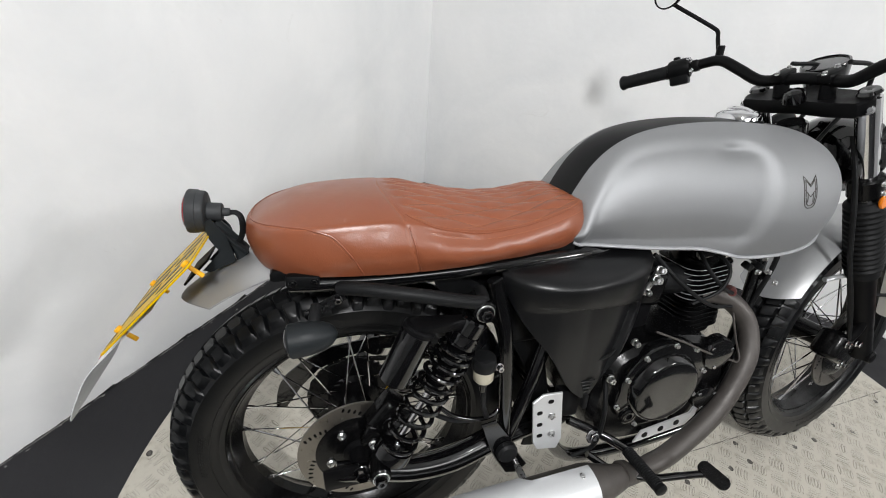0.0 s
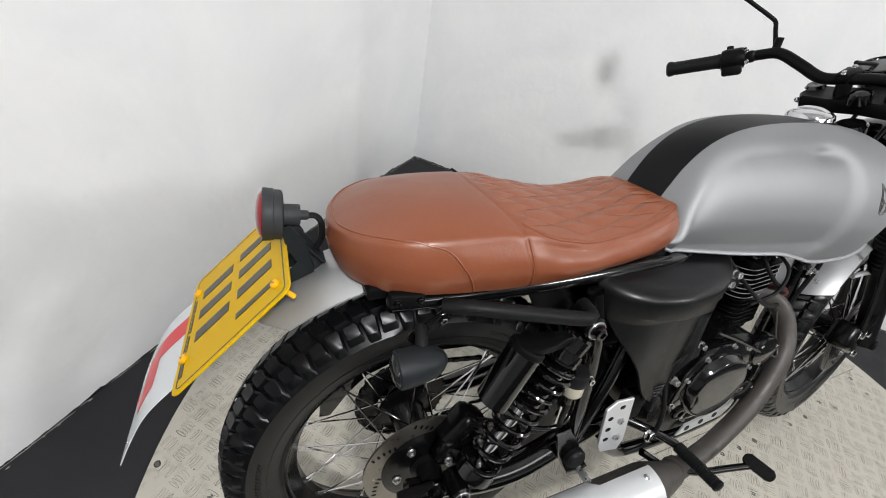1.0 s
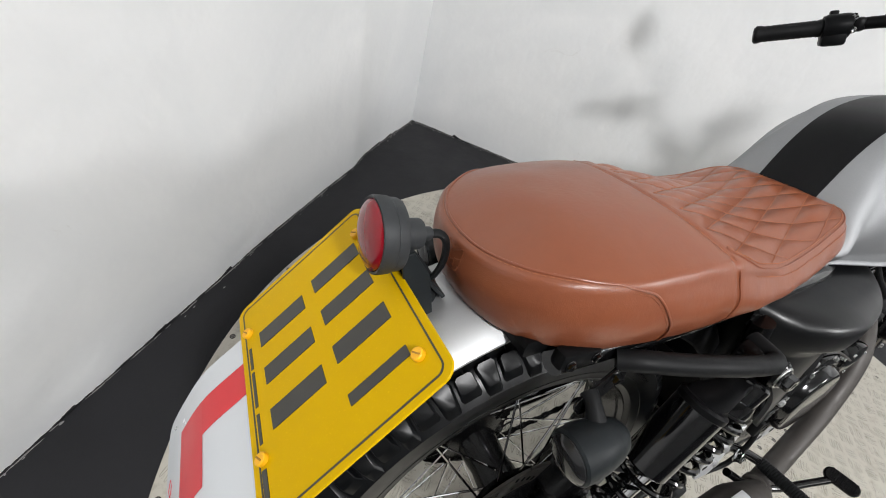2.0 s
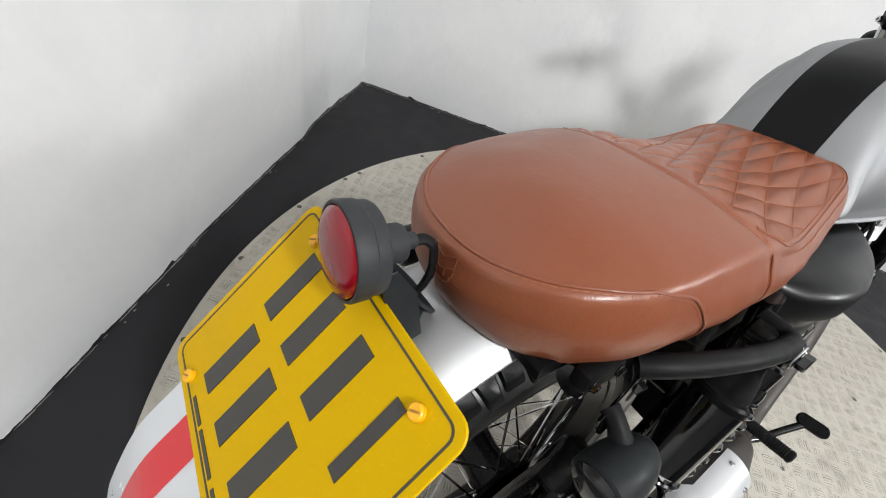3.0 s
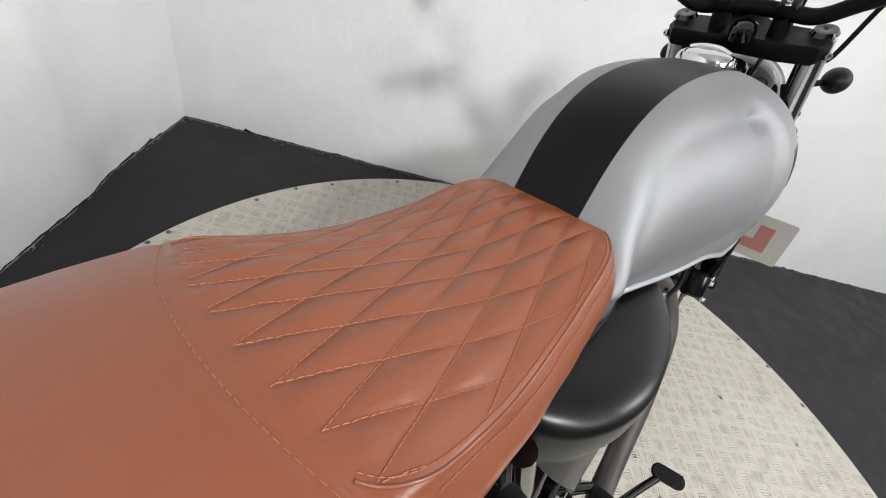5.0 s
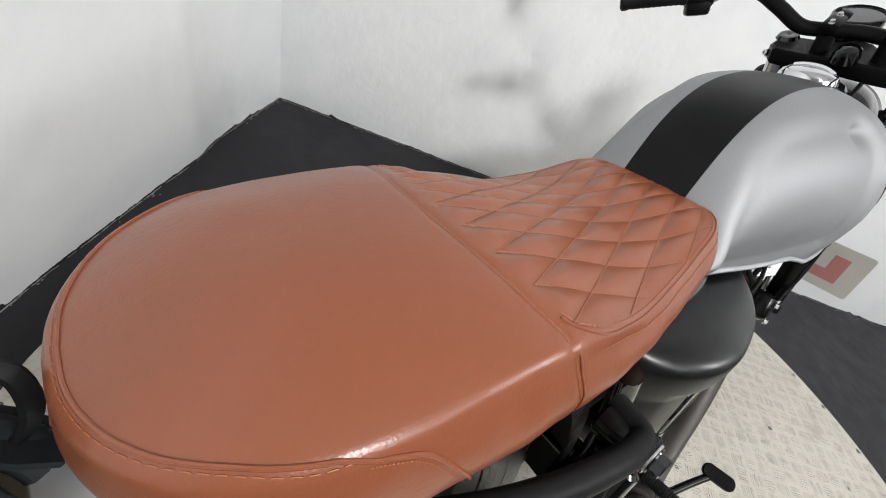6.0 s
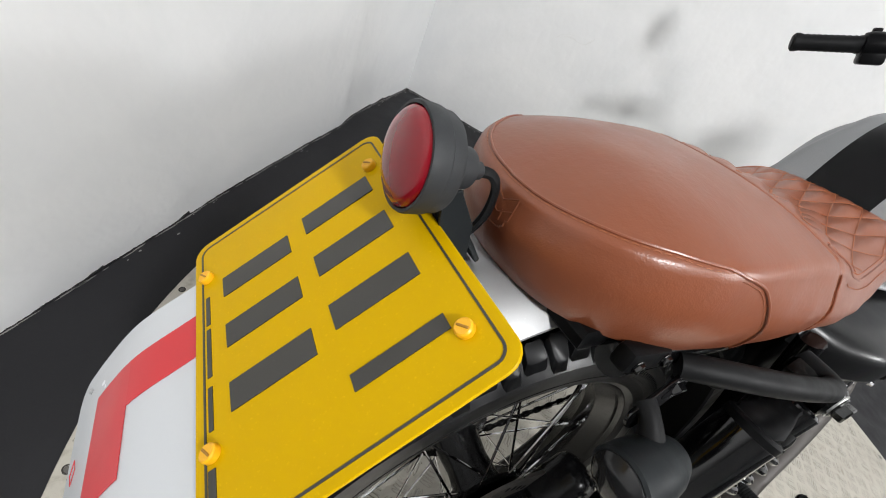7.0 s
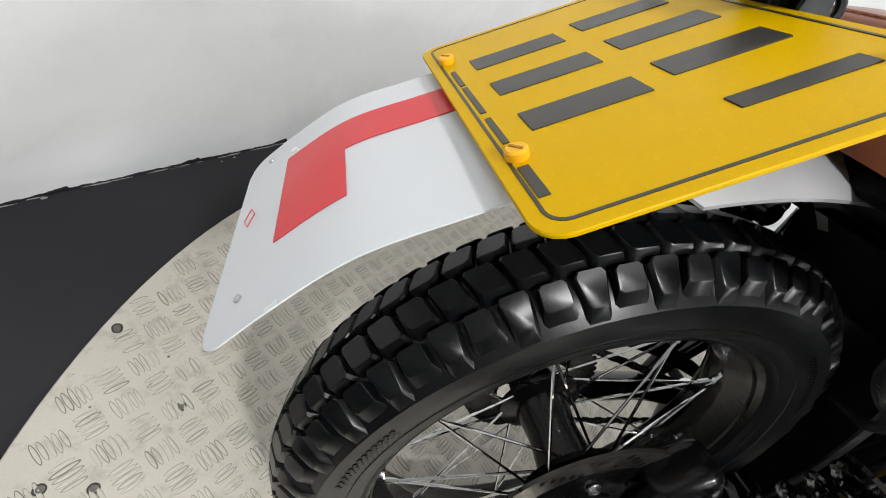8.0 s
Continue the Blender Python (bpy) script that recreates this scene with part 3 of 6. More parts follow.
def stitches():
    """Short thread lengths along the seams."""
    bm = bmesh.new()

    def dash(a, b, r=0.00036):
        way = (b - a).normalized()
        side = way.cross(Vector((0, 0, 1))).normalized() * r
        up = Vector((0, 0, r))
        rows = [[p - side, p + up, p + side, p - up] for p in (a, a.lerp(b, 0.25) + up, a.lerp(b, 0.75) + up, b)]
        loft(bm, rows)

    def half_at(x):
        return curve(HALF, x)
    for way, other in ((RUN_A, RUN_B), (RUN_B, RUN_A)):
        size = math.hypot(*way)
        for c in range(-12, 13):
            d = -0.45
            while d < 0.45:
                ends = []
                for e in (d, d + 0.0031):
                    x, y = CROSS[0] + other[0] * c + way[0] / size * e, CROSS[1] + other[1] * c + way[1] / size * e
                    ends.append((x, y))
                d += 0.0045
                if all(0.07 < x < 0.398 and x > seam_x(y) + 0.012 and abs(y) < half_at(x) * 0.945 for x, y in ends):
                    dash(*[on_seat(x, y, 0.0005) for x, y in ends])
    for a, b in zip(edge, edge[1:]):
        way = (b - a).normalized()
        inward = Vector((-way.y, way.x, 0))
        for k in range(max(1, round((b - a).length / 0.0048))):
            n = max(1, round((b - a).length / 0.0048))
            for gap in (0.0034,):
                p, q = a.lerp(b, k / n) + inward * gap, a.lerp(b, (k + 0.68) / n) + inward * gap
                dash(on_seat(p.x, p.y, 0.0003), on_seat(q.x, q.y, 0.0003))
    for side in (-1, 1):
        for k in edge_run(0.125, 0.385, side)[::4]:
            a, b = [seat_side(j, 0.10, 0.0005) for j in (k, k + 3)]
            dash(a, b)
    for k in range(0, len(run) - 3, 3):
        dash(rear_hem(tail[k], 0.0024), rear_hem(tail[k + 2], 0.0024), 0.00026)
    for i in range(0, 40):
        a, b = on_seat(cross[i].x - 0.0042, cross[i].y, 0.0001), on_seat(cross[i + 1].x - 0.0042, cross[i + 1].y, 0.0001)
        dash(a, a.lerp(b, 0.62))
    for side in (-1, 1):
        pts = spline(dive(side, 0.0028), 2)
        for a, b in zip(pts[::2], pts[2::2]):
            dash(a, a.lerp(b, 0.6), 0.00028)
    for fl in flank:
        pts = spline(fl, 3)
        for a, b in zip(pts, pts[1:]):
            dash(a + Vector((-0.004, 0, 0)), a.lerp(b, 0.6) + Vector((-0.004, 0, 0)))
    return tagged(part("stitching", bm, THREAD, seat, "orange-brown thread"), kind="stuff")


stitches()

# embossed shield on the tail of the seat, as plain ribs
def shield(width, height):
    """A plain shield with a notched top, as runs of (across, up)."""
    w, h = width / 2, height / 2
    rim = [(-w, h * 0.95), (-w, -h * 0.35), (-w * 0.72, -h * 0.85), (-w * 0.3, -h), (w * 0.3, -h), (w * 0.72, -h * 0.85), (w, -h * 0.35), (w, h * 0.95), (0, h * 0.42), (-w, h * 0.95)]
    mid = [(-w, h * 0.20), (0, -h * 0.30), (w, h * 0.20)]
    return rim, mid, [(-w * 0.42, -h * 0.02), (-w * 0.42, -h * 0.62)], [(w * 0.42, -h * 0.02), (w * 0.42, -h * 0.62)]


bm = bmesh.new()
for line in shield(0.021, 0.030):
    pts = []
    for (u, v), (u1, v1) in zip(line, line[1:]):
        for step in range(7):
            a, b = u + (u1 - u) * step / 6, v + (v1 - v) * step / 6
            k = round((0.006 - a) / 0.0019) % n_out
            pts.append(seat_side(k, min(0.9, max(0.03, 0.25 - b / 0.066)), -0.0004))
    tube(bm, pts, 0.0008, 6, 1)
part("emboss", bm, LEATHER, seat, "embossed shield on the leather")

# ---- fuel tank
T_TOP = smoothed([(0.372, 0.735), (0.385, 0.760), (0.40, 0.790), (0.425, 0.828), (0.46, 0.858), (0.51, 0.878), (0.58, 0.889), (0.68, 0.892), (0.78, 0.886), (0.86, 0.874), (0.905, 0.855), (0.934, 0.825), (0.950, 0.785), (0.956, 0.76)])
T_WIDE = smoothed([(0.372, 0.096), (0.385, 0.104), (0.40, 0.108), (0.425, 0.112), (0.46, 0.119), (0.51, 0.131), (0.58, 0.146), (0.68, 0.157), (0.78, 0.160), (0.86, 0.150), (0.905, 0.130), (0.934, 0.104), (0.950, 0.073), (0.956, 0.045)])
T_FOOT = smoothed([(0.372, 0.708), (0.40, 0.700), (0.50, 0.692), (0.60, 0.688), (0.65, 0.678), (0.70, 0.666), (0.80, 0.664), (0.87, 0.672), (0.92, 0.690), (0.945, 0.712), (0.956, 0.735)])


KNEE = [(p.x, p.y) for p in spline([(x, z, 0) for x, z in ((0.388, 0.660), (0.392, 0.715), (0.405, 0.764), (0.425, 0.798), (0.443, 0.823), (0.462, 0.842), (0.490, 0.857), (0.535, 0.866), (0.60, 0.870), (0.665, 0.868), (0.698, 0.855), (0.712, 0.832), (0.713, 0.80), (0.709, 0.765), (0.700, 0.725), (0.684, 0.690), (0.665, 0.660))], 3)]


def knee_depth(x, z):
    """How far inside the knee dent's outline a place of the flank lies."""
    near2, inside = 9.0, False
    for (x0, z0), (x1, z1) in zip(KNEE, KNEE[1:] + KNEE[:1]):
        if (z0 > z) != (z1 > z) and x < x0 + (x1 - x0) * (z - z0) / (z1 - z0):
            inside = not inside
        if z0 < 0.67 and z1 < 0.67:
            continue
        dx, dz = x1 - x0, z1 - z0
        f = min(1.0, max(0.0, ((x - x0) * dx + (z - z0) * dz) / (dx * dx + dz * dz)))
        near2 = min(near2, (x - x0 - f * dx) ** 2 + (z - z0 - f * dz) ** 2)
    return math.sqrt(near2) * (1 if inside else -1)


def tank_point(x, a):
    """A point of the right half: a runs from the top (0) to the foot (1)."""
    top, wide, foot = curve(T_TOP, x), curve(T_WIDE, x), curve(T_FOOT, x)
    mid = foot + (top - foot) * 0.34
    full = min(1.0, max(0.0, (x - 0.38) / 0.12))
    p = 1.85 + 0.42 * full
    if a < 0.72:
        q = a / 0.72 * math.pi / 2
        y = wide * math.sin(q) ** (2 / p)
        z = mid + (top - mid) * math.cos(q) ** (2 / p)
    else:
        q = (a - 0.72) / 0.28
        y = wide * (1 - 0.12 * q ** 1.6)
        z = mid + (foot - mid) * q
    if 0.37 < x < 0.75 and y > 0.02:
        k = min(1.0, max(0.0, (knee_depth(x, z) + 0.009) / 0.023))
        dent = 0.0125 * k * k * (3 - 2 * k) * min(1.0, max(0.0, (z - 0.672) / 0.035))
        dent += 0.0130 * math.exp(-((x - 0.650) / 0.028) ** 2 - ((z - 0.853) / 0.010) ** 2)
        lean = min(1.0, max(0.0, (z - mid) / (top - mid))) ** 3
        y, z = max(0.0, y - dent * (1 - 0.45 * lean)), z - dent * 0.55 * lean
    return y, z


def tank_shell():
    bm = bmesh.new()
    xs = [0.372 + 0.584 * (0.5 - 0.5 * math.cos(math.pi * i / 110)) for i in range(111)]
    rings = []
    for x in xs:
        half = [tank_point(x, j / 60) for j in range(61)]
        ring = [Vector((x, -y, z)) for y, z in half]
        ring += [Vector((x, y, z)) for y, z in reversed(half[1:])]
        rings.append(ring)
    loft(bm, rings)
    bmesh.ops.remove_doubles(bm, verts=bm.verts, dist=0.00002)
    return bm


tank = part("fuel_tank", tank_shell(), TANK, bike, "satin silver tank with matt black stripe and knee dents", 70)
for side in (-1, 1):
    bm = bmesh.new()
    xs = [0.376 + 0.566 * i / 50 for i in range(51)]
    tube(bm, [(x, side * (tank_point(x, 1.0)[0] + 0.0015), tank_point(x, 1.0)[1] - 0.001) for x in xs], 0.0036, 8, 1, 0.8)
    part("seam_flange", bm, SEAM, tank)


def tank_side(x, z):
    """How far the tank's flank stands out at that x and height."""
    pts = [tank_point(x, 0.3 + 0.7 * j / 120) for j in range(121)]
    return min(pts, key=lambda p: abs(p[1] - z))[0]


for side in (-1, 1):
    bm = bmesh.new()
    rim, chevron, bar_a, bar_b = shield(0.031, 0.055)
    for line in (rim, [(u * 0.74, v * 0.80 - 0.0008) for u, v in rim], chevron, bar_a, bar_b):
        pts = [(0.782 + u - 0.10 * v, 0.785 + v) for u, v in line]
        dense = []
        for (x0, z0), (x1, z1) in zip(pts, pts[1:]):
            dense += [(x0 + (x1 - x0) * i / 4, z0 + (z1 - z0) * i / 4) for i in range(4)]
        dense.append(pts[-1])
        tube(bm, [(x, side * (tank_side(x, z) + 0.0001), z) for x, z in dense], 0.0008, 6, 1)
    part("badge", bm, INK, tank, "thin black outlined shield badge")

bm = bmesh.new()
cap_m = facing((0.765, 0.004, 0.8850), (-0.03, 0, 1))
lathe(bm, [(0.036, 0), (0.0395, 0.003), (0.0385, 0.008), (0.0365, 0.013), (0.030, 0.0175), (0.016, 0.0205), (0.001, 0.021)], cap_m, 40)
cap = part("filler_cap", bm, CHROME, tank, "chrome filler cap")
bm = bmesh.new()
tube(bm, [cap_m @ Vector(p) for p in ((-0.026, 0.0, 0.0185), (-0.01, 0, 0.0225), (0.012, 0, 0.0225), (0.028, 0, 0.017))], 0.0032, 8, 4)
part("cap_lever", bm, CHROME, cap)
bm = bmesh.new()
lathe(bm, [(0.042, -0.004), (0.043, 0.0005), (0.037, 0.0015), (0.034, -0.002)], cap_m, 40)
part("cap_ring", bm, PLASTIC, tank)

# ---- wheels
def tyre_section(y, big, wide):
    """Radius of the tyre's carcass at a distance y from its middle plane."""
    return big - 0.030 * (abs(y) / wide) ** 2.4


def wheel(name, m, big, wide, parent, seed, hub_r, label):
    """A spoked wheel: hub as the part, with tyre, rim and spokes under it. The axle is the y axis of m."""
    rng = random.Random(seed)
    turn = m @ Matrix.Rotation(radians(-90), 4, "X")
    bm = bmesh.new()
    lathe(bm, [(0.020, -0.062), (0.034, -0.058), (hub_r, -0.050), (hub_r, -0.044), (hub_r * 0.62, -0.038), (hub_r * 0.55, 0.0), (hub_r * 0.62, 0.038), (hub_r, 0.044), (hub_r, 0.05), (0.034, 0.058), (0.020, 0.062)], turn, 40)
    hub = part(name, bm, CAST, parent, label)
    carc = big - 0.0105
    prof = []
    for i in range(25):
        y = -wide + 2 * wide * i / 24
        prof.append((tyre_section(y, carc, wide), y))
    wall_r = ((carc - 0.040, 0.99), (carc - 0.053, 0.965), (carc - 0.066, 0.90), (carc - 0.072, 0.86), (carc - 0.0745, 0.86), (carc - 0.082, 0.76), (carc - 0.0835, 0.72))
    prof = [(r, -wide * k) for r, k in reversed(wall_r)] + prof + [(r, wide * k) for r, k in wall_r]
    bm = bmesh.new()
    lathe(bm, prof + [(carc - 0.088, wide * 0.6), (carc - 0.088, -wide * 0.6), prof[0]], turn, 120)
    tyre = part("tyre", bm, TYRE, hub, "chunky black block-tread tyre", 30)
    bm = bmesh.new()
    lathe(bm, [(carc - 0.0585, -wide * 0.925), (carc - 0.0590, -wide * 0.925 - 0.0012), (carc - 0.0605, -wide * 0.920 - 0.0012), (carc - 0.0610, -wide * 0.915), (carc - 0.0585, -wide * 0.925)], turn, 120)
    part("sidewall_ridge", bm, TYRE, tyre)
    bm = bmesh.new()
    for first, last in ((163, 184), (40, 68), (262, 290)):
        for i in range(int((last - first) / 0.8)):
            for j in range(5):
                if (i + j) % 2:
                    continue
                r = carc - 0.0440 - 0.0030 * j
                a = radians(first + 0.8 * i)
                y = -wide * (0.985 - 0.012 * j)
                block(bm, (0.0030, 0.0036, 0.0014), m @ Matrix.Rotation(-a, 4, "Y") @ pose(r, y, 0, 90), 0)
    tagged(part("sidewall_pattern", bm, TYRE, tyre, "fine chequered relief on the sidewall"), kind="stuff")
    count = 72
    step = 2 * math.pi / count

    def knob(a1, y0, y1, high, skew=0.0, cut=0.0):
        """One tread block, half a1 wide round the wheel, from y0 to y1 across it."""
        kb = bmesh.new()
        low, top = [], []
        out = 1 if y1 > 0 else -1
        for sa, y, sy in ((-1, y0, -1), (1, y0, -1), (1, y1, 1), (-1, y1, 1)):
            aa = sa * a1 + skew * (y - (y0 + y1) / 2)
            if cut and sy == out:
                aa -= sa * cut * step
            r = tyre_section(y, carc, wide)
            for lst, rr, g in ((low, r - 0.004, 0.0022), (top, r + high, -0.0008)):
                ya, ra = y + sy * g, aa + sa * g / big
                lst.append(Vector((rr * math.cos(ra), rr * math.sin(ra), ya)))
        rings = [low, top]
        centre = sum(top, Vector()) / 4
        lift = (centre - sum(low, Vector()) / 4).normalized()

        def clipped(q, keep):
            o = []
            for i in range(4):
                o += [q[i].lerp(q[i - 1], keep), q[i].lerp(q[(i + 1) % 4], keep)]
            return o
        rings = [clipped(low, 0.10), clipped(top, 0.12), [t.lerp(centre, 0.07) + lift * 0.0010 for t in clipped(top, 0.14)]]
        loft(kb, rings)
        return part("tread_block", kb, TYRE, hub, sharp=30)
    rows = []
    for sd in (-1, 1):
        ys = sorted((sd * 0.0028, sd * 0.0275))
        rows.append((knob(0.435 * step, ys[0], ys[1], 0.0092, 0.9 * sd), 0.5 + 0.25 * sd, 1))
        ys = sorted((sd * 0.0310, sd * wide * 0.95))
        rows.append((knob(0.45 * step, ys[0], ys[1], 0.0090, 0, 0.14), 0.5 * (1 - sd) / 2 + 0.2, 2))
        ys = sorted((sd * 0.0325, sd * wide * 0.88))
        rows.append((knob(0.40 * step, ys[0], ys[1], 0.0088, 0, -0.04), 1 + 0.5 * (1 - sd) / 2 + 0.2, 2))
    for ob, phase, every in rows:
        for k in range(count // every):
            mm = turn @ Matrix.Rotation((k * every + phase) * step, 4, "Z")
            if k == 0:
                ob.matrix_local = mm
            else:
                c = new("tread_block", ob.data)
                c.parent, c.matrix_local = hub, mm
    rr = carc - 0.0835
    bm = bmesh.new()
    w = wide * 0.76
    lathe(bm, [(rr - 0.001, -w), (rr + 0.004, -w * 0.98), (rr + 0.005, -w * 0.90), (rr - 0.006, -w * 0.84), (rr - 0.009, -w * 0.55), (rr - 0.018, -w * 0.30), (rr - 0.019, w * 0.30), (rr - 0.009, w * 0.55), (rr - 0.006, w * 0.84),
               (rr + 0.005, w * 0.90), (rr + 0.004, w * 0.98), (rr - 0.001, w), (rr - 0.012, w * 0.55), (rr - 0.022, w * 0.25), (rr - 0.022, -w * 0.25), (rr - 0.012, -w * 0.55), (rr - 0.001, -w)], turn, 96)
    part("rim", bm, CAST, hub, "black rim")
    kinds = []
    for sd in (-1, 1):
        for lean in (-1, 1):
            bm = bmesh.new()
            y0 = sd * (0.050 if lean > 0 else 0.043)
            a0, a1 = 0.0, lean * radians(31)
            p = Vector((hub_r * 0.93 * math.cos(a0), hub_r * 0.93 * math.sin(a0), y0))
            q = Vector(((rr - 0.019) * math.cos(a1), (rr - 0.019) * math.sin(a1), sd * 0.006))
            rod(bm, p, p.lerp(q, 0.93), 0.0016, 6)
            rod(bm, p.lerp(q, 0.90), q, 0.0028, 6)
            mesh_ob = part("spoke", bm, CHROME, hub, "bright steel spoke")
            kinds.append((mesh_ob, sd, lean))
    for ob, sd, lean in kinds:
        for k in range(9):
            shift = 40 * k + (0 if sd < 0 else 10) + (0 if lean > 0 else 20)
            mm = turn @ Matrix.Rotation(radians(shift), 4, "Z")
            if k == 0:
                ob.matrix_local = mm
            else:
                c = new("spoke", ob.data)
                c.parent, c.matrix_local = hub, mm
    return hub, turn


def brake_disc(hub, turn, r, y, holes, parent_label):
    bm = bmesh.new()
    lathe(bm, [(r * 0.70, y - 0.002), (r, y - 0.002), (r, y + 0.002), (r * 0.70, y + 0.002), (r * 0.70, y - 0.002)], turn, 72)
    part("brake_disc", bm, BRUSHED, hub, parent_label)
    first = None
    for g in range(holes):
        for k in range(5):
            a = 2 * math.pi * (g + 0.105 * k) / holes
            rad = r * (0.93 - 0.045 * k)
            mm = turn @ Matrix.Rotation(a, 4, "Z") @ pose(rad, 0, y, 0, 0, 35)
            if first is None:
                bm = bmesh.new()
                slab(bm, rounded(0.0085, 0.0042, 0.0020, 4), 0.0046, Matrix.Translation((0, 0, -0.0023)), 0)
                first = part("slot", bm, MATT, hub, "dark slot in the brake disc")
                first.matrix_local = mm
            else:
                c = new("slot", first.data)
                c.parent, c.matrix_local = hub, mm
    bm = bmesh.new()
    lathe(bm, [(0.030, y - 0.006), (r * 0.62, y - 0.005), (r * 0.72, y - 0.003), (r * 0.72, y + 0.003), (r * 0.60, y + 0.004), (0.030, y + 0.006)], turn, 48)
    part("disc_carrier", bm, CAST, hub)
    for k in range(5):
        a = 2 * math.pi * (k + 0.3) / 5
        p = turn @ Vector((r * 0.50 * math.cos(a), r * 0.50 * math.sin(a), y + (0.006 if y > 0 else -0.006)))
        bolt("disc_bolt", p, turn.to_3x3() @ Vector((0, 0, 1 if y > 0 else -1)), 0.0062, 0.006, STEEL, hub)


REAR_R = 0.322
rear_hub, rear_turn = wheel("rear_wheel", Matrix.Translation((0, 0, 0.325)), REAR_R, 0.055, bike, 4, 0.055, "black spoked rear wheel with chunky tyre")
brake_disc(rear_hub, rear_turn, 0.109, -0.074, 7, "drilled rear brake disc")

# ---- rear mudguard
def mudguard(m, radius, half, a0, a1, name, label, drop=0.025, tongue=6.5):
    """A curved guard over a wheel; angles run backwards from the top, in degrees. The axle is the y axis of m."""
    bm = bmesh.new()
    layers = []
    for skin in (0.0, -0.0022):
        rows = []
        for i in range(49):
            row = []
            for j in range(21):
                v = -1 + 2 * j / 20
                lo, hi = a0 + tongue * v * v * 0.6, a1 - tongue * v * v
                a = radians(lo + (hi - lo) * i / 48)
                r = radius - drop * abs(v) ** 2.6 + skin
                row.append(m @ Vector((-r * math.sin(a), half * v * (1 if abs(v) < 0.96 else 1.0), r * math.cos(a))))
            rows.append(row)
        layers.append(rows)
    n, k = 49, 21
    vs = [[[bm.verts.new(p) for p in row] for row in rows] for rows in layers]
    for L in (0, 1):
        for i in range(n - 1):
            for j in range(k - 1):
                bm.faces.new((vs[L][i][j], vs[L][i + 1][j], vs[L][i + 1][j + 1], vs[L][i][j + 1]))
    for i in range(n - 1):
        for j in (0, k - 1):
            bm.faces.new((vs[0][i][j], vs[0][i + 1][j], vs[1][i + 1][j], vs[1][i][j]))
    for j in range(k - 1):
        for i in (0, n - 1):
            bm.faces.new((vs[0][i][j], vs[0][i][j + 1], vs[1][i][j + 1], vs[1][i][j]))
    return part(name, bm, SILVER, bike, label)


mudguard(Matrix.Translation((0, 0, 0.325)), 0.402, 0.066, -30, 37.0, "rear_mudguard", "satin silver rear mudguard")

# ---- black inner guard and airbox ahead of the rear wheel
bm = bmesh.new()
rows = []
for i in range(25):
    a = radians(20 + 84 * i / 24)
    deep = 0.385 - 0.042 * min(1.0, i / 1.5)
    profile = ((-0.081, deep), (-0.080, 0.374), (-0.072, 0.383), (-0.04, 0.386), (0, 0.387), (0.04, 0.386), (0.072, 0.383), (0.080, 0.374), (0.081, deep))
    outer = [(r * math.sin(a), y, 0.325 + r * math.cos(a)) for y, r in profile]
    inner = [((r - 0.003) * math.sin(a), y * 0.97, 0.325 + (r - 0.003) * math.cos(a)) for y, r in reversed(profile)]
    rows.append([Vector(p) for p in outer + inner])
loft(bm, rows)
part("inner_guard", bm, PLASTIC, bike, "black plastic inner mudguard")
bm = bmesh.new()
block(bm, (0.270, 0.180, 0.165), pose(0.405, 0, 0.592, 0, 0, 0), 0.02, 3)
part("airbox", bm, PLASTIC, bike, "black plastic airbox")

# ---- number plate: characters stand as plain bars
PLATE = Matrix.Translation((-0.2484, -0.005, 0.6807)) @ Matrix(((0, -1, 0), (0.7395, 0, 0.6732), (-0.6732, 0, 0.7395))).transposed().to_4x4()
PW, PH = 0.231, 0.174
FACE = PLATE @ pose(-0.0005, 0.0040, 0)
bm = bmesh.new()
slab(bm, rounded(PW, PH, 0.012), 0.0024, FACE @ pose(0, 0, 0.001), 0.0006)
plate = part("number_plate", bm, YELLOW, bike, "yellow rear number plate with dark bars")
bm = bmesh.new()
band(bm, rounded(PW - 0.012, PH - 0.012, 0.008), rounded(PW - 0.0148, PH - 0.0148, 0.0068), 0.0030, 0.0038, FACE)
part("border_line", bm, INK, plate)
for row, (count, v, start) in enumerate(((4, 0.039, -0.060), (3, -0.031, -0.053))):
    for k in range(count):
        bm = bmesh.new()
        width = 0.019 if not (row == 0 and k == 3) else 0.010
        block(bm, (width, 0.056, 0.0008), PLATE @ pose(start + 0.045 * k, v, 0.0037), 0)
        part("character_bar", bm, INK, plate)
for u, size in ((-0.040, 0.026), (-0.004, 0.038), (0.036, 0.028)):
    bm = bmesh.new()
    block(bm, (size, 0.0030, 0.0006), PLATE @ pose(u, -0.0722, 0.0037), 0)
    part("maker_bar", bm, INK, plate)
bm = bmesh.new()
block(bm, (0.022, 0.0045, 0.0006), PLATE @ pose(0.082, -0.0725, 0.0037), 0)
part("maker_mark", bm, INK, plate)
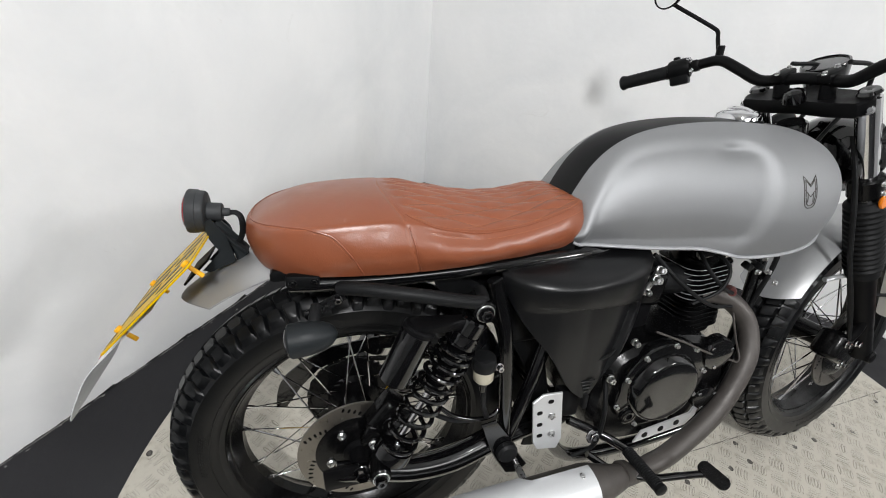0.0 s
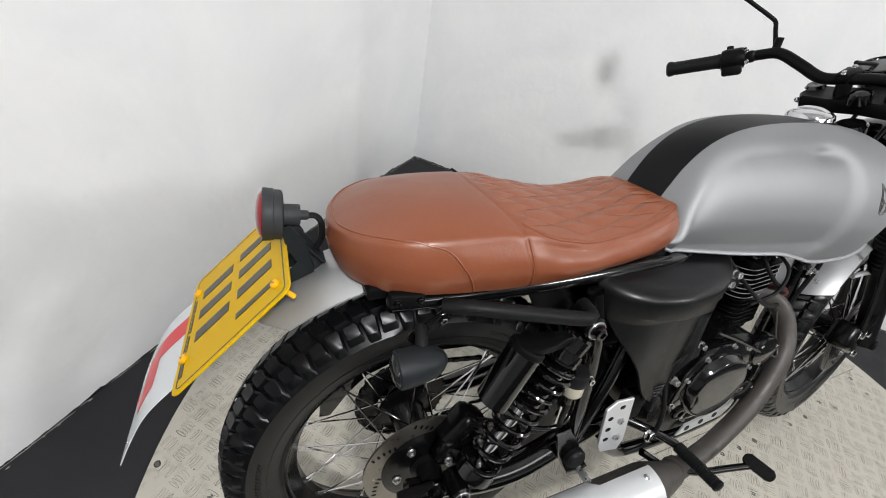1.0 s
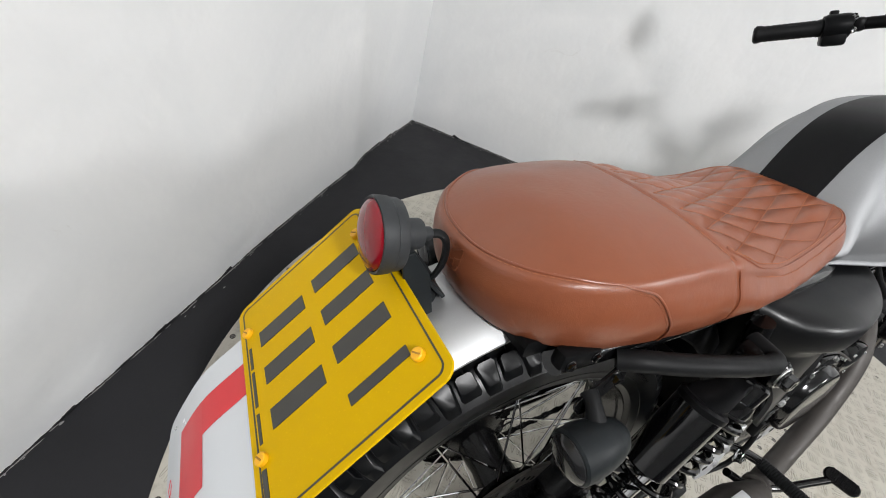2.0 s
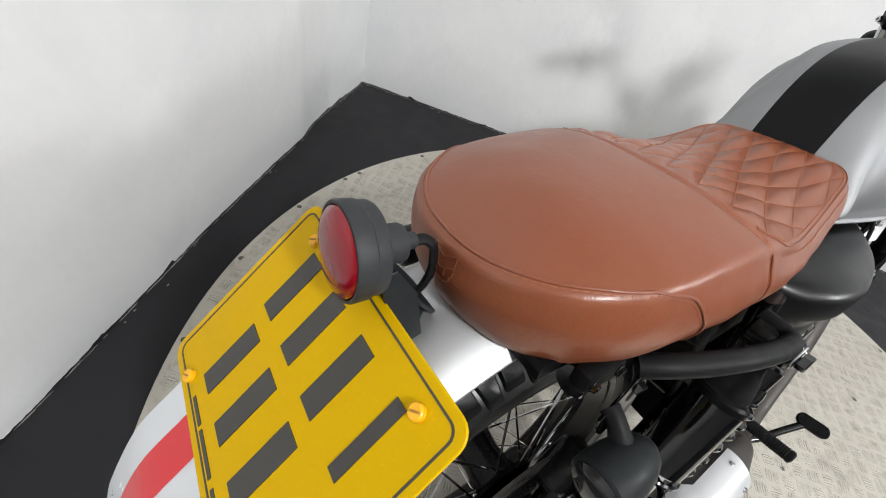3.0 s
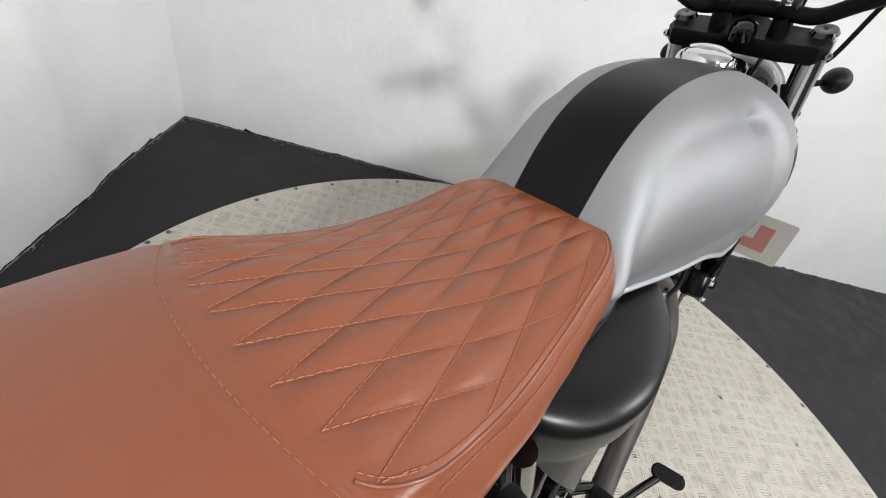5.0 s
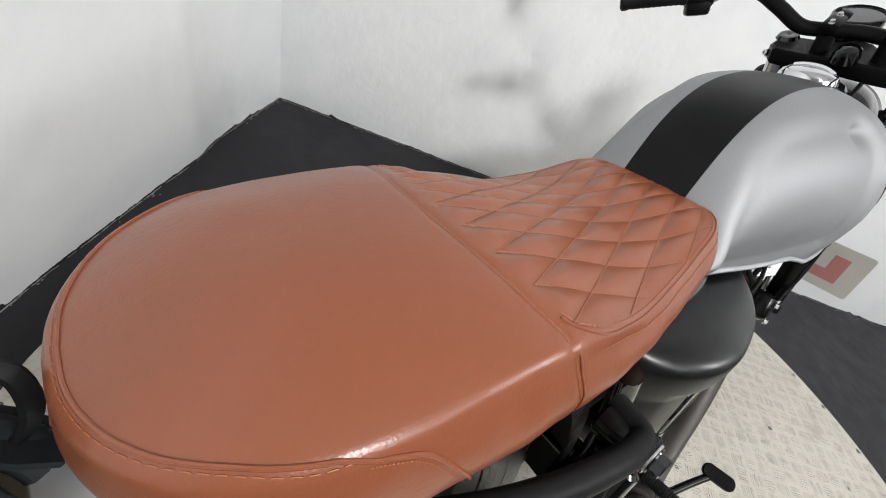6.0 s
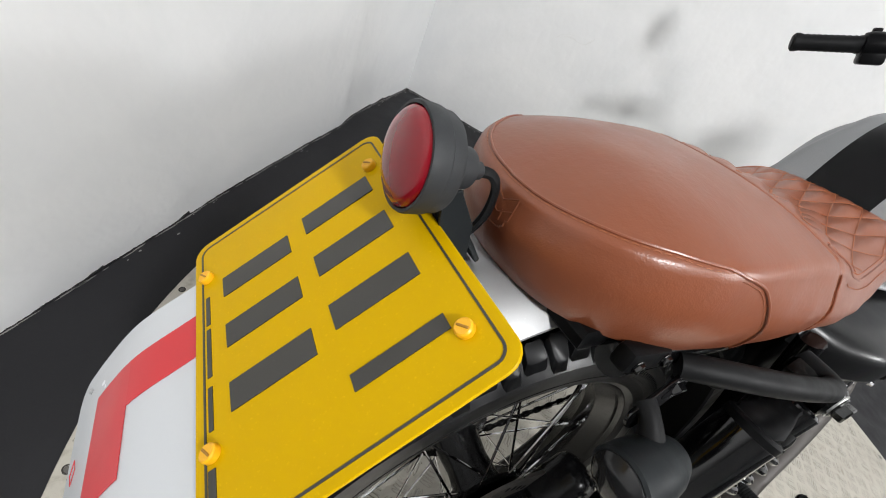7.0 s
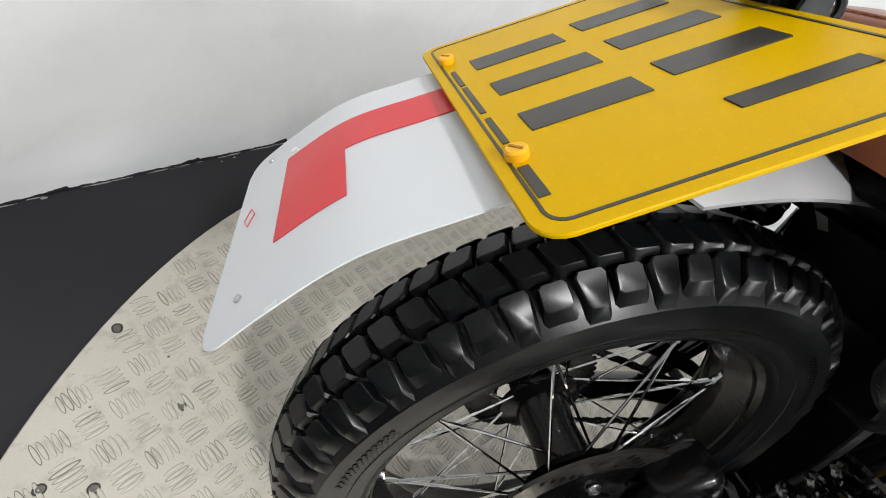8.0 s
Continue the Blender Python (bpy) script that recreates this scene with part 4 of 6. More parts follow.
for u, v in ((-0.0765, 0.0735), (0.0855, 0.0725), (-0.0730, -0.0715), (0.0630, -0.0720)):
    bm = bmesh.new()
    m = PLATE @ pose(u, v, 0.0032, rz=35) @ Matrix.Diagonal((0.72, 0.72, 0.9, 1.0))
    lathe(bm, [(0.0068, 0), (0.0074, 0.0012), (0.0070, 0.0046), (0.0058, 0.0056), (0.0010, 0.0056)], m, 20)
    cap = part("bolt_cap", bm, YELLOW_CAP, plate)
    # the slot's shade is painted: a raised bar in darkened cap yellow
    bm = bmesh.new()
    block(bm, (0.0095, 0.0018, 0.0010), m @ pose(0, 0, 0.0058), 0.0003, 1)
    part("slot", bm, plain("dark slot", (0.35, 0.16, 0.01)) if "dark slot" not in bpy.data.materials else bpy.data.materials["dark slot"], plate)
    bm = bmesh.new()
    rod(bm, PLATE @ Vector((u, v, 0)), PLATE @ Vector((u, v, -0.022)), 0.0032, 8)
    part("plastic_bolt", bm, YELLOW_CAP, plate)

# ---- learner plate: a limp white sheet under the number plate
SHEET = spline([(-0.254, 0, 0.6675), (-0.285, 0, 0.6405), (-0.3175, 0, 0.6115), (-0.352, 0, 0.579), (-0.3765, 0, 0.5405), (-0.396, 0, 0.503)], 8)
RUN = [0.0]
for p, q in zip(SHEET, SHEET[1:]):
    RUN.append(RUN[-1] + (q - p).length)


def on_sheet(u, d, lift=0.0):
    """A point of the sheet: u to the bike's right, d along it from its top."""
    d = min(max(d, 0), RUN[-1] - 1e-6)
    i = max(k for k in range(len(RUN) - 1) if RUN[k] <= d)
    f = (d - RUN[i]) / (RUN[i + 1] - RUN[i])
    p = SHEET[i].lerp(SHEET[i + 1], f)
    t = (SHEET[min(i + 2, len(SHEET) - 1)] - SHEET[i]).normalized()
    n = Vector((-abs(t.z), 0, abs(t.x)))
    twist = -0.05 * u * (d / RUN[-1]) ** 2
    return p + n * lift + Vector((0, -u - 0.004, twist))


def sheet_patch(us, ds, lift, thick, trim=None):
    bm = bmesh.new()
    top = [[bm.verts.new(on_sheet(trim(u, d) if trim else u, d, lift)) for u in us] for d in ds]
    low = [[bm.verts.new(on_sheet(trim(u, d) if trim else u, d, lift - thick)) for u in us] for d in ds]
    n, k = len(ds), len(us)
    for i in range(n - 1):
        for j in range(k - 1):
            bm.faces.new((top[i][j], top[i][j + 1], top[i + 1][j + 1], top[i + 1][j]))
            bm.faces.new((low[i][j], low[i][j + 1], low[i + 1][j + 1], low[i + 1][j]))
    for i in range(n - 1):
        for j in (0, k - 1):
            bm.faces.new((top[i][j], top[i + 1][j], low[i + 1][j], low[i][j]))
    for j in range(k - 1):
        for i in (0, n - 1):
            bm.faces.new((top[i][j], top[i][j + 1], low[i][j + 1], low[i][j]))
    return bm


def spread(a, b, n):
    return [a + (b - a) * i / (n - 1) for i in range(n)]


LEN = RUN[-1]


def round_end(u, d):
    r = 0.016
    over = max(0.0, d - (LEN - r)) / r
    return u * (1 - (r / 0.087) * (1 - math.sqrt(max(0.0, 1 - over * over))))


learner = part("learner_plate", sheet_patch(spread(-0.087, 0.080, 15), spread(0, LEN - 0.02, 24) + spread(LEN - 0.019, LEN, 8), 0, 0.0009, round_end), WHITE, bike, "limp white plastic learner plate with a red L", 50)
foot = 0.0405
FOOT_W = 0.045
bm = sheet_patch(spread(-0.053, -0.016, 5), spread(LEN - foot - 0.140, LEN - foot - FOOT_W, 14), 0.0007, 0.0004)
part("letter_stem", bm, RED, learner, "red upright of the letter L")
part("letter_foot", sheet_patch(spread(-0.053, 0.033, 9), spread(LEN - foot - FOOT_W, LEN - foot, 6), 0.0007, 0.0004), RED, learner, "red foot of the letter L")
bm = bmesh.new()
ring = [on_sheet(-0.0125 + a, LEN - 0.014 + b, 0.0008) for a, b in ((-0.009, 0), (0, -0.0045), (0.009, 0), (0, 0.0045), (-0.009, 0))]
tube(bm, ring, 0.0003, 4, 1)
part("maker_mark", bm, RED, learner, "small red diamond mark")
for u in (-0.072, 0.058):
    bm = bmesh.new()
    rod(bm, on_sheet(u, LEN - 0.022, -0.001), on_sheet(u, LEN - 0.022, 0.0012), 0.0022, 10)
    part("rivet", bm, STEEL, learner)

# ---- tail lamp and its bracket
TL = facing((-0.1785, 0, 0.7735), (-1, 0, 0.11)) @ Matrix.Diagonal((1.0, 1.0, 0.89, 1.0))
bm = bmesh.new()
lathe(bm, [(0.010, 0.0045), (0.0255, 0.0045), (0.0288, 0.0060), (0.0299, 0.0085), (0.0301, 0.0160), (0.0313, 0.0172), (0.0318, 0.0285), (0.0310, 0.0305), (0.0292, 0.0305), (0.0288, 0.027)], TL, 56)
tail_lamp = part("tail_lamp", bm, LAMP_RUBBER, bike, "round tail lamp in black rubber housing")
bm = bmesh.new()
lathe(bm, [(0.0288, 0.024), (0.0288, 0.0295), (0.0278, 0.0318), (0.0240, 0.0350), (0.0162, 0.0376), (0.0070, 0.0388), (0.0008, 0.0391)], TL, 56)
part("lens", bm, RED_LENS, tail_lamp, "domed red lens")
bm = bmesh.new()
lathe(bm, [(0.0132, 0.006), (0.0132, -0.0150), (0.0122, -0.0175), (0.0062, -0.0180), (0.0058, -0.0275), (0.0048, -0.0290), (0.0005, -0.0290)], TL, 28)
part("socket", bm, LAMP_RUBBER, tail_lamp)
bm = bmesh.new()
tube(bm, [(-0.154, 0, 0.7705), (-0.145, -0.001, 0.7695), (-0.139, -0.003, 0.762), (-0.139, -0.004, 0.744), (-0.146, -0.003, 0.728), (-0.157, 0, 0.717)], [0.0040, 0.0042, 0.0046, 0.0054, 0.0048, 0.0056], 8, 3, 0.62)
part("cable", bm, RUBBER, tail_lamp)
for y in (-0.015, 0.015):
    bolt("lamp_screw", (-0.1815, y, 0.755), (1, 0, -0.11), 0.0042, 0.009, CHROME, tail_lamp)
bm = bmesh.new()
slab(bm, [(-0.015, 0.0), (0.015, 0.0), (0.017, 0.040), (0.013, 0.060), (-0.013, 0.060), (-0.017, 0.040)], 0.004, facing((-0.176, 0, 0.752), (0.78, 0, 0.62), (0, 1, 0)) @ pose(0, 0, 0, rz=-90) @ pose(0, -0.002, 0), 0.0008)
bracket = part("plate_bracket", bm, SHELL, bike, "folded black steel plate bracket")
bm = bmesh.new()
tube(bm, [(-0.178, 0.0, 0.755), (-0.163, 0, 0.735), (-0.150, 0, 0.714), (-0.146, 0, 0.695)], 0.011, 10, 4, 0.6)
part("arm", bm, SHELL, bracket)
bm = bmesh.new()
slab(bm, [(-0.040, 0.0), (0.040, 0.0), (0.030, 0.045), (-0.030, 0.045)], 0.003, PLATE @ pose(0, 0.020, -0.020), 0.0006)
part("backing", bm, MATT, bracket)
for sd in (-1, 1):
    bm = bmesh.new()
    slab(bm, [(-0.187, 0.765), (-0.176, 0.768), (-0.160, 0.744), (-0.153, 0.701), (-0.190, 0.686), (-0.200, 0.690), (-0.172, 0.717), (-0.183, 0.738)], 0.0025, Matrix.Translation((0, sd * 0.019, 0)) @ pose(0, 0, 0, 90), 0.0005)
    part("gusset", bm, SHELL, bracket)

# ---- frame
for sd in (-1, 1):
    bm = bmesh.new()
    tube(bm, [(0.52, sd * 0.045, 0.672), (0.42, sd * 0.085, 0.682), (0.30, sd * 0.094, 0.682), (0.12, sd * 0.098, 0.682), (-0.02, sd * 0.098, 0.686), (-0.075, sd * 0.100, 0.692)], 0.0125, 12, 6)
    part("seat_rail", bm, GLOSS, bike, "gloss black seat rail")
    bm = bmesh.new()
    tube(bm, [(0.275, sd * 0.118, 0.335), (0.300, sd * 0.118, 0.41), (0.322, sd * 0.115, 0.485), (0.350, sd * 0.105, 0.58)], 0.0125, 12, 5)
    part("stay_tube", bm, GLOSS, bike)
    bm = bmesh.new()
    tube(bm, [(0.225, sd * 0.120, 0.670), (0.248, sd * 0.125, 0.575), (0.258, sd * 0.125, 0.46), (0.265, sd * 0.120, 0.34)], 0.0125, 12, 5)
    part("upright_tube", bm, GLOSS, bike)
    bm = bmesh.new()
    tube(bm, [(0.90, sd * 0.028, 0.82), (0.875, sd * 0.05, 0.62), (0.845, sd * 0.075, 0.42), (0.80, sd * 0.09, 0.235), (0.70, sd * 0.095, 0.19), (0.45, sd * 0.10, 0.20), (0.36, sd * 0.105, 0.30)], 0.0140, 12, 6)
    part("down_tube", bm, GLOSS, bike)
    bm = bmesh.new()
    block(bm, (0.046, 0.016, 0.019), pose(-0.056, sd * 0.106, 0.699, 0, 6, 0), 0.005)
    part("rail_end", bm, PLASTIC, bike)
    for dx in (-0.069, -0.041):
        bolt("rail_bolt", (dx, sd * 0.1135, 0.699), (0, sd, 0), 0.0042, 0.004, GLOSS, bike)
bm = bmesh.new()
tube(bm, [(0.93, 0, 0.84), (0.80, 0, 0.72), (0.66, 0, 0.67), (0.48, 0, 0.67)], 0.026, 14, 5)
part("spine_tube", bm, GLOSS, bike)
bm = bmesh.new()
rod(bm, (0.900, 0, 0.880), (0.952, 0, 0.760), 0.028, 20)
part("steering_head", bm, GLOSS, bike)
bm = bmesh.new()
slab(bm, [(-0.10, -0.09), (0.38, -0.09), (0.38, 0.09), (-0.10, 0.09)], 0.016, Matrix.Translation((0, 0, 0.692)), 0.004)
part("seat_base", bm, PLASTIC, bike)

# ---- hose behind the shock
bm = bmesh.new()
tube(bm, [(0.140, -0.118, 0.430), (0.165, -0.122, 0.408), (0.205, -0.124, 0.392), (0.240, -0.122, 0.392), (0.262, -0.112, 0.410)], 0.0042, 10, 6)
part("brake_hose", bm, GLOSS, bike, "glossy black brake hose")
bm = bmesh.new()
tube(bm, [(0.206, -0.148, 0.494), (0.207, -0.146, 0.470), (0.212, -0.138, 0.435), (0.225, -0.126, 0.395)], 0.0050, 10, 5)
part("feed_hose", bm, RUBBER, bike)

# ---- grab tubes beside the seat
for sd in (-1, 1):
    bm = bmesh.new()
    tube(bm, [(-0.008, sd * 0.112, 0.683), (0.010, sd * 0.126, 0.688), (0.045, sd * 0.141, 0.687), (0.090, sd * 0.153, 0.681), (0.135, sd * 0.160, 0.672), (0.172, sd * 0.162, 0.663), (0.191, sd * 0.156, 0.659), (0.198, sd * 0.128, 0.659)], 0.0104, 14, 6)
    part("grab_tube", bm, RUBBER, bike, "matt black grab tube")
    bolt("grab_bolt", (-0.012, sd * 0.118, 0.672), (0, sd, -0.3), 0.0062, 0.009, GLOSS, bike)

# ---- shock absorbers with piggyback cans
for sd in (-1, 1):
    top, low = Vector((0.191, sd * 0.156, 0.646)), Vector((0.028, sd * 0.147, 0.346))
    way = (low - top).normalized()
    length = (low - top).length
    at = lambda d: top + way * d
    bm = bmesh.new()
    rod(bm, at(0.018), at(0.060), 0.0205, 24, edge=0.003)
    rod(bm, at(0.055), at(0.160), 0.0178, 20)
    shock = part("shock_absorber", bm, GLOSS, bike, "gloss black twin shock with piggyback can")
    bm = bmesh.new()
    rod(bm, at(0.155), at(length - 0.03), 0.0072, 12)
    part("piston_rod", bm, CHROME, shock)
    fr = facing(at(0.062), way)
    bm = bmesh.new()
    turns, span = 10.5, length - 0.062 - 0.056
    pts = []
    for i in range(int(turns * 18) + 1):
        f = i / (turns * 18)
        a = 2 * math.pi * turns * f
        g = 0.50 * f + 0.50 * f * f
        coil = 0.0275 - 0.0065 * max(0.0, 1 - f * 8)
        pts.append(fr @ Vector((coil * math.cos(a), coil * math.sin(a), span * g)))
    tube(bm, pts, 0.0040, 8, 1)
    part("spring", bm, GLOSS, shock, "gloss black coil spring")
    for d, r in ((0.052, 0.0235), (length - 0.056, 0.032)):
        bm = bmesh.new()
        lathe(bm, [(0.012, -0.010), (r - 0.002, -0.008), (r, 0.0), (r, 0.012), (r - 0.004, 0.016), (0.012, 0.016)], facing(at(d), way), 28)
        part("spring_seat", bm, GLOSS, shock)
    for d in (0.0, length):
        bm = bmesh.new()
        rod(bm, at(d) + Vector((0, -sd * 0.030, 0)), at(d) + Vector((0, sd * 0.016, 0)), 0.0175, 20)
        part("eye", bm, CAST, shock)
        bolt("mount_bolt", at(d) + Vector((0, sd * 0.016, 0)), (0, sd, 0), 0.0095, 0.012, GLOSS, shock)
        bm = bmesh.new()
        lathe(bm, [(0.0120, 0.0), (0.0142, 0.0), (0.0142, 0.0016), (0.0136, 0.0022), (0.0120, 0.0022)], facing(at(d) + Vector((0, sd * 0.0155, 0)), (0, sd, 0)), 24)
        part("washer", bm, STEEL, shock, "bright steel washer")
    back = way.cross(Vector((0, 1, 0))).normalized()
    if back.x > 0:
        back = -back
    side = Vector((0, sd, 0))
    c0, c1 = Vector((0.096, sd * 0.156, 0.626)), Vector((0.056, sd * 0.156, 0.543))
    can = (c1 - c0).normalized()
    bm = bmesh.new()
    rod(bm, c0, c1, 0.0245, 24, edge=0.003)
    part("piggyback_can", bm, GLOSS, shock, "gloss black reservoir can")
    bm = bmesh.new()
    u = (c0 - at(0.024)).normalized()
    rows = []
    for f, high, wide in ((0.0, 0.010, 0.009), (0.35, 0.009, 0.010), (0.58, 0.008, 0.014), (0.80, 0.007, 0.017), (1.0, 0.0065, 0.0195), (1.16, 0.006, 0.016), (1.24, 0.005, 0.010)):
        c = at(0.024).lerp(c0 - can * 0.006, f)
        lift = -can * high
        out = u.cross(can).normalized() * wide
        rows.append([c + lift * s + out * o for s, o in ((1, -0.8), (1, 0.8), (0.7, 1), (-0.7, 1), (-1, 0.8), (-1, -0.8), (-0.7, -1), (0.7, -1))])
    loft(bm, rows)
    part("can_bridge", bm, MATT, shock)
    bm = bmesh.new()
    rod(bm, c0 - can * 0.006, c0 + can * 0.006, 0.0250, 24, edge=0.003)
    part("can_cap", bm, MATT, shock)

# ---- indicators
def indicator(place, way, stalk, name):
    bm = bmesh.new()
    m = facing(place, way)
    lathe(bm, [(0.0217, -0.002), (0.0235, 0.0), (0.0238, 0.010), (0.0230, 0.025), (0.0202, 0.040), (0.0152, 0.052), (0.0082, 0.059), (0.0006, 0.062)], m, 32)
    body = part(name, bm, SHELL, bike, "black bullet indicator with smoked lens")
    bm = bmesh.new()
    lathe(bm, [(0.0208, 0.004), (0.0208, -0.003), (0.0170, -0.0060), (0.0095, -0.0078), (0.0005, -0.0084)], m, 32)
    part("lens", bm, DARK_LENS, body, "smoked lens")
    bm = bmesh.new()
    tube(bm, stalk, [0.0085, 0.0075, 0.0095], 12, 4)
    part("stalk", bm, RUBBER, body)
    return body


for sd in (-1, 1):
    indicator((-0.078, sd * 0.153, 0.634), (1, 0, 0.07), [(-0.042, sd * 0.122, 0.664), (-0.044, sd * 0.132, 0.660), (-0.046, sd * 0.142, 0.650)], "rear_indicator")

# slotted arm that carries each indicator
for sd in (-1, 1):
    bm = bmesh.new()
    arm = facing((-0.030, sd * 0.122, 0.664), (0.0, sd, 0.25), (1, 0, 0.5))
    slab(bm, rounded(0.016, 0.062, 0.007, 5), 0.003, arm, 0.0005)
    arm_ob = part("indicator_arm", bm, GLOSS, bike, "slotted black indicator arm")
    for v in (-0.010, 0.010):
        bm = bmesh.new()
        slab(bm, [(x * 0.8, y + v) for x, y in rounded(0.006, 0.014, 0.0028, 4)], 0.0036, arm @ pose(0, 0, -0.0003), 0)
        part("slot", bm, MATT, arm_ob, "dark slot")

# ---- swingarm, chain, rear brake
for sd in (-1, 1):
    bm = bmesh.new()
    tube(bm, [(0.40, sd * 0.085, 0.318), (0.28, sd * 0.104, 0.320), (0.17, sd * 0.112, 0.293), (0.09, sd * 0.112, 0.291), (0.02, sd * 0.112, 0.310), (-0.045, sd * 0.110, 0.322)], [0.022, 0.023, 0.024, 0.023, 0.020, 0.017], 16, 6)
    part("swingarm", bm, GLOSS, bike, "gloss black swingarm tube")
    bolt("axle_nut", (0.0, sd * 0.124, 0.325), (0, sd, 0), 0.0135, 0.014, GLOSS, bike)
    bm = bmesh.new()
    block(bm, (0.060, 0.008, 0.046), pose(-0.035, sd * 0.123, 0.322), 0.003)
    part("axle_plate", bm, MATT, bike)
    bm = bmesh.new()
    lathe(bm, [(0.012, 0.0), (0.030, 0.0), (0.030, 0.004), (0.0215, 0.008), (0.0215, 0.034), (0.012, 0.034)], facing((0.0, sd * 0.078, 0.325), (0, sd, 0)), 28)
    part("axle_spacer", bm, MATT, bike)
bm = bmesh.new()
rod(bm, (0.40, -0.10, 0.318), (0.40, 0.10, 0.318), 0.022, 16)
part("swingarm_pivot", bm, GLOSS, bike)
bm = bmesh.new()
block(bm, (0.060, 0.050, 0.074), pose(0.053, -0.088, 0.410, 0, 40, 0), 0.014, 3)
block(bm, (0.044, 0.030, 0.050), pose(0.028, -0.100, 0.384, 0, 20, 0), 0.009, 3)
caliper = part("rear_caliper", bm, CAST, bike, "black rear brake caliper")
bm = bmesh.new()
rod(bm, (0.055, -0.110, 0.412), (0.055, -0.118, 0.412), 0.016, 20)
part("piston_cap", bm, CAST, caliper)
bolt("caliper_bolt", (0.070, -0.113, 0.398), (0, -1, 0), 0.006, 0.010, STEEL, caliper)
bolt("caliper_bolt", (0.022, -0.114, 0.376), (0, -1, 0), 0.006, 0.010, STEEL, caliper)
bm = bmesh.new()
tube(bm, [(0.070, -0.105, 0.440), (0.095, -0.106, 0.430), (0.130, -0.110, 0.410), (0.165, -0.120, 0.396), (0.200, -0.124, 0.392)], 0.0045, 8, 5)
part("brake_hose", bm, RUBBER, caliper)
bm = bmesh.new()
lathe(bm, [(0.050, 0.070), (0.088, 0.070), (0.088, 0.075), (0.050, 0.075), (0.050, 0.070)], rear_turn, 60)
for k in range(42):
    a = 2 * math.pi * k / 42
    block(bm, (0.007, 0.006, 0.004), rear_turn @ Matrix.Rotation(a, 4, "Z") @ pose(0.089, 0, 0.0725), 0.001, 1)
part("sprocket", bm, CAST, rear_hub, "dark rear sprocket")
chain_bm = bmesh.new()
for p, q in (((0.0, 0.0725, 0.416), (0.405, 0.0725, 0.352)), ((0.0, 0.0725, 0.234), (0.405, 0.0725, 0.286))):
    p, q = Vector(p), Vector(q)
    n = 31
    for k in range(n):
        m = facing(p.lerp(q, (k + 0.5) / n), q - p)
        block(chain_bm, (0.0115 if k % 2 else 0.0100, 0.0050 if k % 2 else 0.0090, 0.0150), m @ pose(0, 0, 0, 0, 0, 90), 0.0018, 1)
for k in range(22):
    a = radians(90 + 180 * k / 21)
    block(chain_bm, (0.010, 0.009 if k % 2 else 0.006, 0.013), facing((0.091 * math.cos(a), 0.0725, 0.325 + 0.091 * math.sin(a)), (-math.sin(a), 0, math.cos(a))), 0.0015, 1)
tagged(part("chain", chain_bm, CAST, bike, "oiled black drive chain"), kind="stuff")
bm = bmesh.new()
guard = [(-0.160, 0.305), (-0.156, 0.335), (-0.147, 0.362), (-0.130, 0.386), (-0.095, 0.412), (-0.035, 0.438), (0.05, 0.446), (0.20, 0.430), (0.33, 0.395)]
guard += [(0.33, 0.372), (0.20, 0.402), (0.05, 0.416), (-0.01, 0.408), (-0.065, 0.388), (-0.105, 0.350), (-0.128, 0.318), (-0.140, 0.303)]
slab(bm, guard, 0.004, Matrix.Translation((0, 0.097, 0)) @ pose(0, 0, 0, 90))
part("chain_guard", bm, GLOSS, bike, "gloss black curved chain guard")

# ---- side panels
FOOTLINE = smoothed([(0.246, 0.655), (0.256, 0.625), (0.280, 0.583), (0.324, 0.525), (0.364, 0.455), (0.395, 0.420), (0.413, 0.413), (0.436, 0.436), (0.464, 0.488), (0.507, 0.548), (0.535, 0.620)])
OUTLINE = smoothed([(0.246, 0.108), (0.262, 0.130), (0.285, 0.149), (0.320, 0.164), (0.365, 0.170), (0.410, 0.165), (0.450, 0.156), (0.485, 0.142), (0.515, 0.124), (0.535, 0.106)])


def panel_recess(x, z):
    """The sunk field under the panel's bulge: a crease along its top and down its front edge."""
    top_line = 0.628 - 0.030 * min(1.0, max(0.0, (x - 0.30) / 0.20)) ** 1.5
    front_line = 0.500 - max(0.0, 0.575 - z) * 0.40
    a = min(1.0, max(0.0, (top_line - z) / 0.005))
    b = min(1.0, max(0.0, (front_line - x) / 0.008))
    c = min(1.0, max(0.0, (x - 0.290) / 0.10))
    a, b = a * a * (3 - 2 * a), b * b * (3 - 2 * b)
    return 0.0150 * a * b * c


